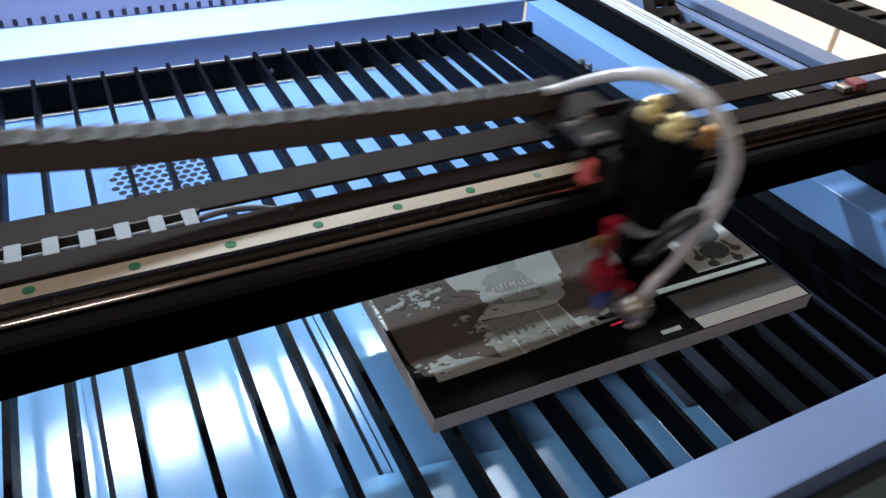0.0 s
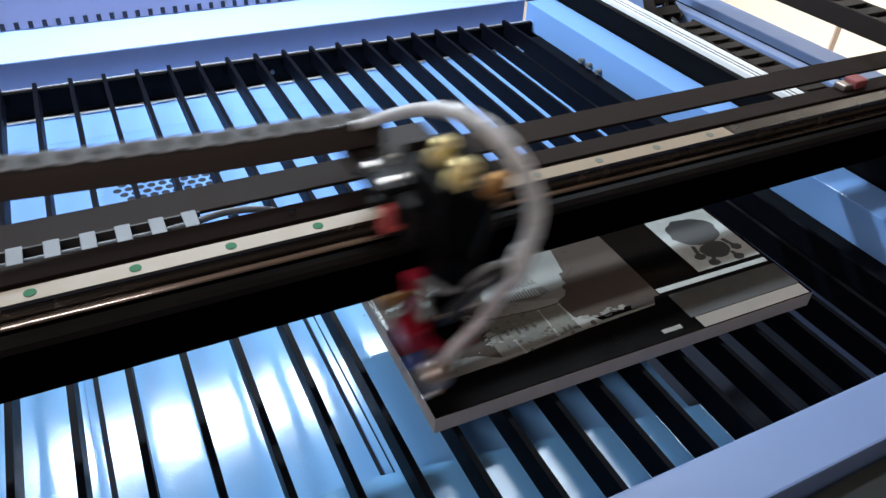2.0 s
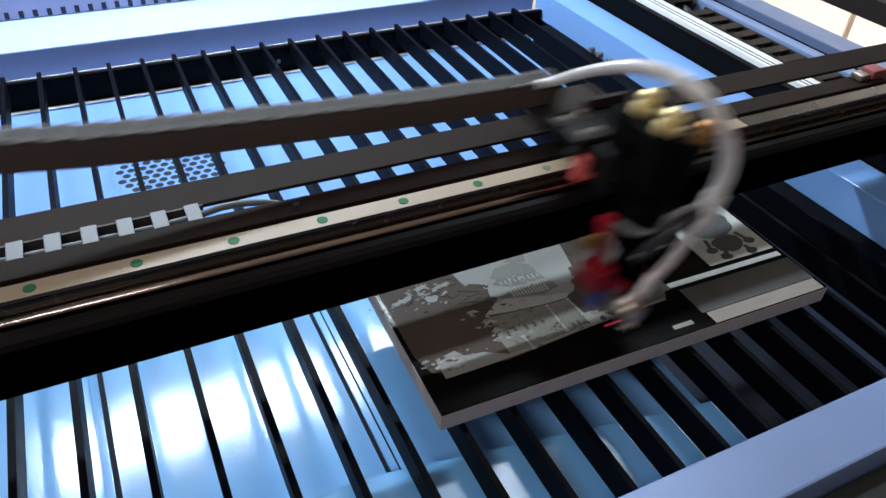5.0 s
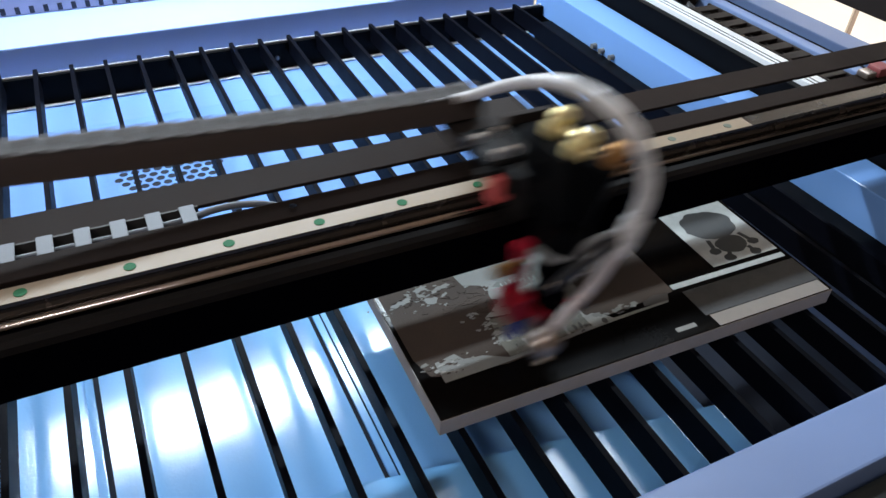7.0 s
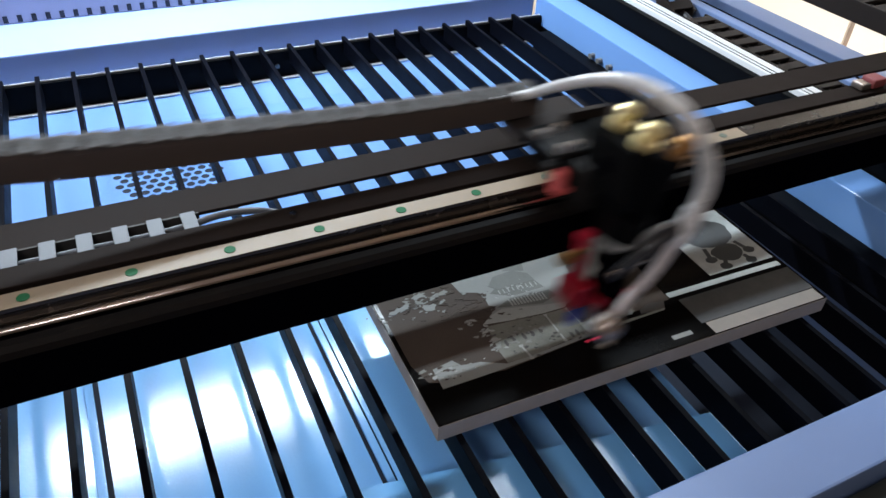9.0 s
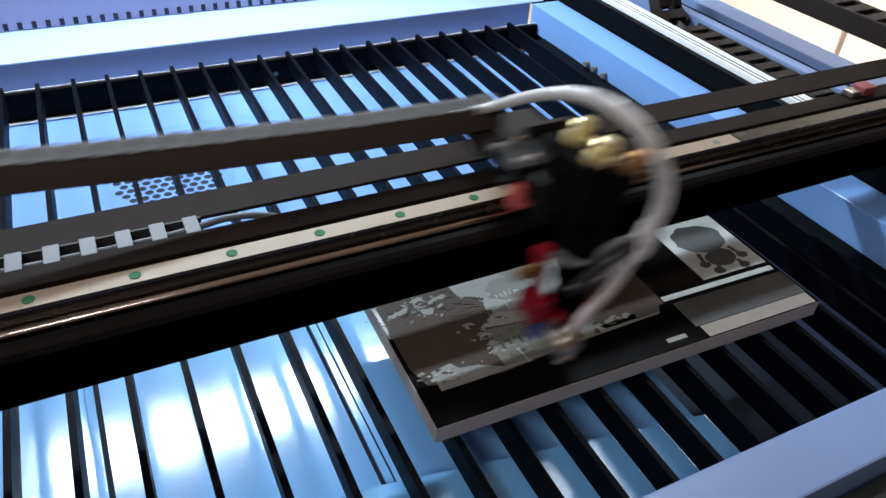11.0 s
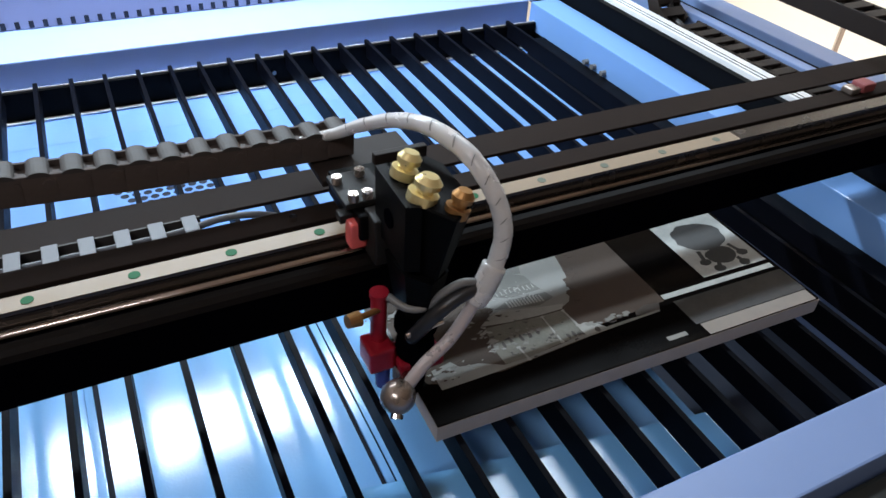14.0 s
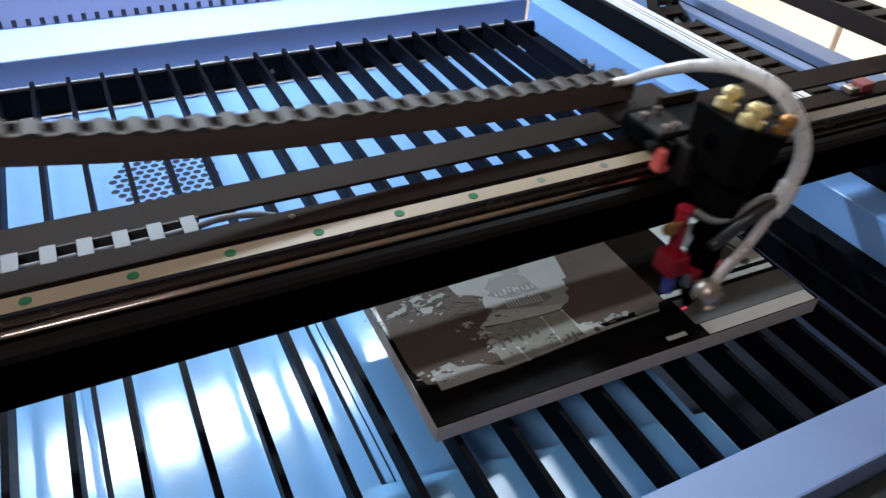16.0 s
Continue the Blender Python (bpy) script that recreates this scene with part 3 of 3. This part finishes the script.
for (x0, y0), (x1, y1) in ([(0.1308, 0.0722), (0.1311, 0.0405)], [(0.1519, 0.0727), (0.1542, 0.0523)], [(0.0941, 0.0480), (0.0959, 0.0337)]):
    etched("post", [(x1 - 0.0009, y1), (x1 + 0.0010, y1), (x0 + 0.0007, y0), (x0 - 0.0007, y0)], M_ETCH_PALE, 5)
    etched("post_foot", blob(x1, y1, 0.0020, 0.0016, rng, 10, 0.3), M_ETCH_PALE, 5)
    etched("post_foot", blob(x0, y0, 0.0018, 0.0014, rng, 10, 0.4), M_ETCH_PALE, 5)
etched("light_hill", [(0.0179, 0.0509), (0.0176, 0.0303), (0.0428, 0.0307), (0.0679, 0.0315), (0.0942, 0.0328), (0.1485, 0.0371), (0.1928, 0.0390), (0.2315, 0.0404), (0.2324, 0.0423), (0.1951, 0.0421), (0.1508, 0.0406), (0.0958, 0.0354), (0.0742, 0.0354), (0.0559, 0.0447), (0.0500, 0.0453), (0.0404, 0.0470), (0.0357, 0.0543)], M_ETCH_SKY, 3, "pale uneven etched foreground")
etched("light_bush", [(0.1530, 0.0518), (0.1614, 0.0531), (0.1710, 0.0477), (0.1760, 0.0410), (0.1643, 0.0397), (0.1545, 0.0391), (0.1531, 0.0448)], M_ETCH_PALE, 4)
etched("arch", blob(0.1670, 0.0417, 0.0024, 0.0030, rng, 14, 0.2), M_ETCH_BROWN, 6)
etched("side_patch", [(0.2083, 0.0432), (0.2322, 0.0413), (0.2377, 0.0500), (0.2229, 0.0526), (0.2104, 0.0478)], M_ETCH_BROWN, 2)


def scatter(name, n, cx, cy, dx, dy, r0, r1, materials, turn=0.5, flat=0.5, rough=0.9, level=3):
    """Uneven etched flecks spread round a place."""
    for k in range(n):
        r = rng.uniform(r0, r1)
        etched(name, blob(rng.gauss(cx, dx), rng.gauss(cy, dy), r, r * flat * rng.uniform(0.7, 1.3), rng, 16, rough, rng.uniform(-turn, turn)), materials[k % len(materials)], level + k % 3)


# leaves that catch the light, and the ragged edges of the trees
scatter("leaf_light", 16, 0.0355, 0.1244, 0.016, 0.0055, 0.002, 0.0055, (M_ETCH_SKY, M_ETCH_MID, M_ETCH_SKY))
scatter("leaf_light", 38, 0.0395, 0.1224, 0.021, 0.0085, 0.0006, 0.0022, (M_ETCH_SKY, M_ETCH_MID))
scatter("leaf_dark", 26, 0.0395, 0.1224, 0.018, 0.006, 0.0008, 0.0040, (M_ETCH_GROUND,), level=6)
for (cx, cy), n in zip([(0.0660, 0.0867), (0.0738, 0.0716), (0.0748, 0.0566)], (8, 10, 9)):
    scatter("leaf_light", n, cx, cy, 0.0035, 0.0035, 0.0008, 0.0032, (M_ETCH_SKY, M_ETCH_PALE))
for (cx, cy), n in zip([(0.0820, 0.1103), (0.0829, 0.0939), (0.0648, 0.1074)], (14, 12, 10)):
    scatter("tree_edge", n, cx, cy, 0.0065, 0.0055, 0.0020, 0.0055, (M_ETCH_GROUND,), level=5)
for k in range(24):
    a = k / 23
    etched("tree_edge", blob(0.1952 + (-0.0275) * a + rng.uniform(-0.002, 0.005), 0.1406 + (-0.0595) * a, rng.uniform(0.003, 0.005), rng.uniform(0.002, 0.004), rng, 14, 0.7), M_ETCH_GROUND, 5 + k % 2)
scatter("bush_light", 9, 0.1911, 0.0495, 0.008, 0.0018, 0.0012, 0.0040, (M_ETCH_SKY, M_ETCH_MID))
scatter("bush_dark", 16, 0.1432, 0.0466, 0.030, 0.0025, 0.0010, 0.0032, (M_ETCH_BROWN,), level=2)
# fine engraved detail over the building front, the dome and the pale foreground
scatter("detail_mark", 60, 0.1044, 0.0588, 0.014, 0.010, 0.0006, 0.0026, (M_ETCH_BROWN, M_ETCH_MID, M_ETCH_FACADE))
scatter("detail_mark", 44, 0.1280, 0.1066, 0.015, 0.010, 0.0005, 0.0018, (M_ETCH_DOME, M_ETCH_PALE), level=4)
scatter("detail_mark", 34, 0.0303, 0.0448, 0.014, 0.0045, 0.0006, 0.0028, (M_ETCH_MID, M_ETCH_PALE, M_ETCH_GROUND), level=5)

# ---- things that move: the head and its chain ----
head = thing("laser_carriage", "black laser head carriage with brass adjusters, red bracket and wrapped hose", "laser carriage", 0.2, 0, RAIL_Z)


def hp(name, bm, material, label="", smooth=False, parent=None):
    return part(name, bm, material, parent or head, label, smooth)


hp("carriage", boxes((-0.006, 0.066, -0.024, 0.040, 0.002, 0.022), bevel=0.002), M_SOOT)
hp("bumper", boxes((-0.0115, 0.0005, -0.0205, -0.009, -0.006, 0.0145), bevel=0.002), M_BUMPER, "red rubber bumper")
hp("bumper_clip", boxes((-0.0155, -0.006, -0.012, -0.003, 0.011, 0.0175), bevel=0.0008), M_GREY, "small dark clip")
hp("switch_bracket", boxes((-0.012, 0.020, -0.014, 0.026, 0.0222, 0.027), (0.000, 0.014, -0.036, -0.016, -0.012, 0.024), bevel=0.0015), M_GREY, "dark grey limit switch bracket")
for x, y in ((-0.005, -0.010), (0.005, -0.010), (-0.008, 0.014), (0.010, 0.018)):
    bm = bmesh.new()
    cyl(bm, (x, y, 0.0265), (x, y, 0.0325), 0.0036, seg=12)
    cyl(bm, (x, y, 0.0325), (x, y, 0.0332), 0.0022, seg=6)
    hp("screw", bm, M_FITTING, "dull nickel screw")
bm = prism([(0.0125, -0.024), (0.0125, -0.074), (0.026, -0.096), (0.046, -0.082), (0.048, -0.036), (0.042, -0.022)], 0.004, 0.058)
for v in bm.verts:
    if v.co.z < 0.03:
        v.co.x += 0.38 * (0.014 - v.co.x)
        v.co.y += 0.38 * (-0.062 - v.co.y)
bmesh.ops.bevel(bm, geom=list(bm.edges), offset=0.0012, segments=1, affect="EDGES")
hp("mirror_housing", bm, M_SOOT)
hp("top_plate", prism([(0.0045, -0.025), (0.0030, -0.075), (0.0120, -0.079), (0.0122, -0.025)], 0.012, 0.0600), M_SOOT, "black adjuster plate")
bm = bmesh.new()
cyl(bm, (0.0026, -0.050, 0.036), (0.0042, -0.050, 0.036), 0.0065, seg=24)
hp("mirror_opening", bm, M_BLACK, "round dark opening")
for x, y, z, r, m in ((0.0185, -0.042, 0.066, 0.0080, M_BRASS), (0.0190, -0.068, 0.064, 0.0090, M_BRASS), (0.034, -0.084, 0.060, 0.0072, M_COPPER)):
    bm = bmesh.new()
    cyl(bm, (x - 0.003, y, z - 0.007), (x - 0.001, y, z - 0.001), r * 1.05, r * 1.10, 22)
    cyl(bm, (x - 0.001, y, z - 0.001), (x + 0.001, y, z + 0.003), r * 0.62, r * 0.62, 18)
    cyl(bm, (x + 0.001, y, z + 0.0025), (x + 0.002, y, z + 0.006), r * 0.92, r * 0.98, 22)
    cyl(bm, (x + 0.002, y, z + 0.006), (x + 0.003, y, z + 0.0095), r * 0.95, r * 0.60, 22)
    hp("adjuster_knob", bm, m, "knurled brass adjuster" if m is M_BRASS else "tarnished bronze adjuster")
bm = prism([(0.005, -0.040), (0.006, -0.070), (0.018, -0.085), (0.034, -0.076), (0.036, -0.044), (0.028, -0.036)], -0.034, 0.0038)
for v in bm.verts:
    if v.co.z < -0.02:
        v.co.x += 0.3 * (0.017 - v.co.x)
        v.co.y += 0.3 * (-0.066 - v.co.y)
hp("arm", bm, M_SOOT)
bm = bmesh.new()
cyl(bm, (0.017, -0.066, -0.034), (0.017, -0.066, -0.078), 0.0125)
cyl(bm, (0.017, -0.066, -0.040), (0.017, -0.066, -0.046), 0.0150)
cyl(bm, (0.017, -0.066, -0.060), (0.017, -0.066, -0.064), 0.0138)
hp("lens_tube", bm, M_BLACK)
bm = bmesh.new()
cyl(bm, (-0.004, -0.052, -0.020), (-0.006, -0.054, -0.076), 0.0056)
cyl(bm, (-0.004, -0.052, -0.020), (-0.004, -0.052, -0.024), 0.0066)
hp("red_post", bm, M_RED, "red anodised post")
hp("red_clamp", boxes((-0.017, 0.002, -0.068, -0.046, -0.080, -0.060), (0.002, 0.036, -0.076, -0.050, -0.082, -0.071), bevel=0.0025), M_RED, "red anodised clamp")
bm = bmesh.new()
cyl(bm, (-0.024, -0.062, -0.029), (-0.006, -0.056, -0.032), 0.0022, seg=10)
cyl(bm, (-0.031, -0.0635, -0.0275), (-0.022, -0.062, -0.029), 0.0046, 0.0054, seg=14)
hp("thumb_screw", bm, M_COPPER, "bronze thumb screw")
bm = bmesh.new()
cyl(bm, (-0.004, -0.058, -0.080), (-0.004, -0.058, -0.103), 0.0062, 0.005)
hp("focus_pen", bm, M_BLUEGLASS, "dark blue focus pen")
hp("pen_collar", boxes((0.000, 0.008, -0.074, -0.066, -0.090, -0.078), bevel=0.001), M_TABS, "white plastic clip")
bm = bmesh.new()
cyl(bm, (0.0140, -0.067, -0.078), (0.0126, -0.0685, -0.098), 0.0125, 0.0105)
cyl(bm, (0.0126, -0.0685, -0.098), (0.0126, -0.0685, -0.1165), 0.0095, 0.003)
hp("nozzle", bm, M_BLACK)
bm = bmesh.new()
bmesh.ops.create_uvsphere(bm, u_segments=18, v_segments=12, radius=0.0118, matrix=Matrix.Translation((-0.0120, -0.103, -0.0665)))
cyl(bm, (-0.016, -0.102, -0.066), (0.012, -0.072, -0.084), 0.0045, seg=12)
hp("air_fitting", bm, M_FITTING, "polished bronze air fitting", True)
bm = bmesh.new()
cyl(bm, (-0.0160, -0.1110, -0.0735), (-0.0172, -0.1130, -0.0752), 0.0042, seg=14)
hp("fitting_ring", bm, M_CHROME, "chrome ring")
bm = bmesh.new()
cyl(bm, (0.0041, -0.080, -0.0388), (0.028, -0.085, -0.0297), 0.0020, seg=10)
hp("lever", bm, M_CHROME, "thin chrome lever")
bm = bmesh.new()
cyl(bm, (0.0126, -0.0685, -0.12045), (0.0126, -0.0685, -0.1202), 0.0012, seg=10)
hp("laser_dot", bm, M_SPOT, "glowing red aiming dot")
HOSE = [(0.0022, 0.0600, 0.0390), (0.0200, 0.0380, 0.0539), (0.0335, 0.0100, 0.0690), (0.0439, -0.0200, 0.0770), (0.0540, -0.0480, 0.0734), (0.0612, -0.0660, 0.0617), (0.0663, -0.0780, 0.0448), (0.0663, -0.0850, 0.0278), (0.0605, -0.0880, 0.0091), (0.0526, -0.0900, -0.0057), (0.0307, -0.0930, -0.0374), (0.0089, -0.0970, -0.0510), (-0.0062, -0.1000, -0.0656)]


def wrap_ripple(i):
    """Spiral seams, and a loom that thickens away from the chain."""
    full = 0.52 + 0.48 * min(1.0, i / 75)
    return full * (0.97 + 0.05 * ((i % 9) / 8))


WRAP = [(-0.022, 0.075, 0.0275), (-0.006, 0.0735, 0.0305), (0.008, 0.060, 0.0385), *HOSE[1:10]]
hp("wrapped_hose", tube(WRAP, 0.0061, 14, wrap_ripple, n=14), M_WRAP, "cable loom in pale translucent spiral wrap", True)
turns = smooth_path(WRAP, 14)
for i in range(36, len(turns) - 8, 9):
    d = (turns[i + 1] - turns[i - 1]).normalized()
    bm = bmesh.new()
    cyl(bm, turns[i] - d * 0.00035, turns[i] + d * 0.00035 + Vector((0.0003, 0, 0.0003)), 0.0061 * wrap_ripple(i - 1) * 1.012, seg=16)
    hp("wrap_seam", bm, M_GREYCABLE, "thin dark seam of the wrap")
hp("air_hose", tube(HOSE[9:], 0.0044, 12), M_HOSE, "clear pinkish air hose", True)
hp("loom_cable", tube([(0.050, -0.089, -0.004), (0.036, -0.089, -0.008), (0.024, -0.088, -0.016), (0.014, -0.084, -0.030), (0.008, -0.078, -0.044)], 0.0050), M_CABLE, "black sheathed cable", True)
hp("loom_cable", tube([(0.049, -0.088, -0.001), (0.038, -0.087, 0.001), (0.027, -0.084, -0.006), (0.018, -0.078, -0.020), (0.008, -0.070, -0.024), (0.000, -0.058, -0.021)], 0.0028), M_GREYCABLE, "thin grey cable", True)
hp("loom_tape", tube([HOSE[8], HOSE[9], (0.0475, -0.0892, -0.0150)], 0.0082, 12), M_WRAP, "pale tape at the end of the wrap", True)
hp("chain_bracket", boxes((-0.010, 0.070, 0.040, 0.092, 0.008, 0.013), (0.028, 0.070, 0.034, 0.040, 0.004, 0.030), bevel=0.001), M_BROWN)

chain = thing("cable_chain", "black plastic cable chain running to the laser head", "cable chain", 0.2, 0.075, RAIL_Z)


def sag(x):
    """Height of the chain's top over its length."""
    xs = (-0.95, -0.60, -0.52, -0.46, -0.40, -0.34, -0.28, -0.20, -0.10, 0.0, 0.08)
    zs = (0.170, 0.101, 0.088, 0.076, 0.066, 0.058, 0.053, 0.0475, 0.0415, 0.0385, 0.036)
    return float(np.interp(x, xs, zs))


bm = bmesh.new()
LINK = 0.0200
box(bm, -0.0104, 0.0104, -0.0105, -0.0078, -0.0225, -0.0015, 0.001)
box(bm, -0.0104, 0.0104, 0.0078, 0.0105, -0.0225, -0.0015, 0.001)
box(bm, -0.0100, 0.0100, -0.0078, 0.0078, -0.0220, -0.006)
cyl(bm, (0.0055, -0.0110, -0.009), (0.0055, 0.0110, -0.009), 0.0042, seg=10)
link = part("link", bm, M_LINK, chain)
bm = bmesh.new()
bars = [(0.0070 * math.cos(math.radians(a)), -0.0030 + 0.0036 * math.sin(math.radians(a))) for a in range(0, 181, 20)]
ends = [[bm.verts.new((x, y, z)) for x, z in bars] for y in (-0.0106, 0.0106)]
for a, b, c, d in zip(ends[0], ends[0][1:], ends[1][1:], ends[1]):
    bm.faces.new((a, b, c, d))
bm.faces.new(ends[0][::-1])
bm.faces.new(ends[1])
bm.faces.new((ends[0][0], ends[1][0], ends[1][-1], ends[0][-1]))
bmesh.ops.recalc_face_normals(bm, faces=bm.faces)
bar = part("cross_bar", bm, M_LINKTOP, link, "worn grey arched cross bar")
LX = [0.014 - LINK * k for k in range(48)]
for k, lx in enumerate(LX):
    tilt = math.degrees(math.atan2(sag(lx + 0.01) - sag(lx - 0.01), 0.02))
    if k == 0:
        link.matrix_basis = pose(lx, 0, sag(lx), 0, -tilt, 0)
    else:
        one = shared("link", link.data, chain, lx, 0, sag(lx) - 0.001, 0, -tilt, 0)
        shared("cross_bar", bar.data, one)
part("chain_cable", tube([(lx, 0.003, sag(lx) - 0.012) for lx in LX[2::3]], 0.003, n=3), M_GREYCABLE, chain, "grey cable inside")

# ---- right-hand side ----
side = thing("side_axis_rail", "bright aluminium side rail carrying the gantry end", "rail", 0.847, 0.25, 0.92)
part("extrusion", boxes((-0.008, 0.012, -0.55, 0.75, -0.05, 0.0), bevel=0.001), M_ALU, side)
for gx in (-0.003, 0.0045):
    part("groove", boxes((gx, gx + 0.0013, -0.55, 0.75, 0.0001, 0.0005)), M_GREY, side, "dark groove line")
part("extrusion_step", boxes((0.0135, 0.022, -0.55, 0.75, -0.05, -0.001), bevel=0.001), M_ALU, side)
# Black strip stands in for the shade of the deep gap beside the rail.
part("gap_shade_strip", boxes((-0.021, -0.0095, -0.55, 0.75, -0.05, -0.006), bevel=0.001), M_SOOT, side)
part("base", boxes((-0.022, 0.09, -0.55, 0.75, -0.07, -0.051)), M_SOOT, side)
part("chain_trough", boxes((0.0225, 0.080, -0.55, 0.75, -0.050, -0.030)), M_SOOT, side)
cover = thing("side_cover", "blue painted side cover strip of the machine", "cover", 0.98, 0.25, 0.92)
part("inner_strip", boxes((-0.047, -0.027, -0.55, 0.75, -0.06, -0.004), bevel=0.002), M_FRAME, cover)
part("gap", boxes((-0.0265, -0.0045, -0.55, 0.75, -0.06, -0.012)), M_SOOT, cover, "dark gap")
part("outer_strip", boxes((-0.004, 0.040, -0.55, 0.75, -0.06, 0.0), bevel=0.002), M_FRAME, cover)
part("panel", boxes((0.034, 0.038, -0.55, 0.75, -0.88, -0.061)), M_FRAME, cover)

schain = thing("side_cable_chain", "black cable chain looping back above the aluminium side rail", "cable chain", 0.902, 0.0, 0.0)
bm = bmesh.new()
box(bm, -0.022, -0.018, -0.0155, 0.0155, -0.012, 0.012, 0.001)
box(bm, 0.018, 0.022, -0.0155, 0.0155, -0.012, 0.012, 0.001)
box(bm, -0.020, 0.020, -0.0085, 0.0085, 0.008, 0.012, 0.001)
box(bm, -0.020, 0.020, -0.0085, 0.0085, -0.012, -0.008, 0.001)
sl = part("link", bm, M_BROWN, schain)
run = [(-0.15 + 0.029 * k, 0.903, 0.0) for k in range(20)]
run += [(0.43 + 0.056 * math.sin(math.radians(a)), 0.959 - 0.056 * math.cos(math.radians(a)), a) for a in range(28, 180, 29)]
run += [(0.42 - 0.029 * k, 1.015, 180.0) for k in range(22)]
for k, (y, z, a) in enumerate(run):
    if k:
        shared("link", sl.data, schain, 0, y, z, a)
    else:
        sl.matrix_basis = pose(0, y, z, a)
part("cable", tube([(0.004, y, z) for y, z, a in run[::4]], 0.005, n=3), M_CABLE, schain, "black cable")


def motions():
    def along(t):
        """Share of the way from the left turn to the right turn."""
        u = ((t - 0.515) / 1.35) % 1
        u = 2 * (1 - u if u > 0.5 else u)
        a = 0.22
        v = 1 / (1 - a)
        if u < a:
            return 0.5 * v / a * u * u
        if u > 1 - a:
            return 1 - 0.5 * v / a * (1 - u) ** 2
        return v * (u - a / 2)
    # small unevenness of the drive
    late = [(0, -0.0294), (0.5, -0.0037), (1, -0.0129), (1.5, -0.0026), (2, 0.001), (2.5, -0.0048), (3, 0.0039), (3.5, -0.0045), (4, -0.0079), (6.5, 0.0056), (7, 0.0127), (7.5, 0.012), (8, 0.0074), (8.5, 0.0236), (9, 0.0049), (11.5, 0.0093), (12, -0.0025), (12.5, -0.0027), (13, -0.004), (13.5, -0.0077), (14, 0.006), (14.5, -0.0189), (15, -0.0025), (15.5, 0.0055), (16, -0.0047)]
    def at(t):
        return 0.200 + 0.279 * along(t) + float(np.interp(t, [r[0] for r in late], [r[1] for r in late]))
    times = [k / 15 for k in range(241)]
    walk(head, [(t, pose(at(t), 0, RAIL_Z)) for t in times])
    walk(chain, [(t, pose(at(t), 0.075, RAIL_Z)) for t in times])


motions()
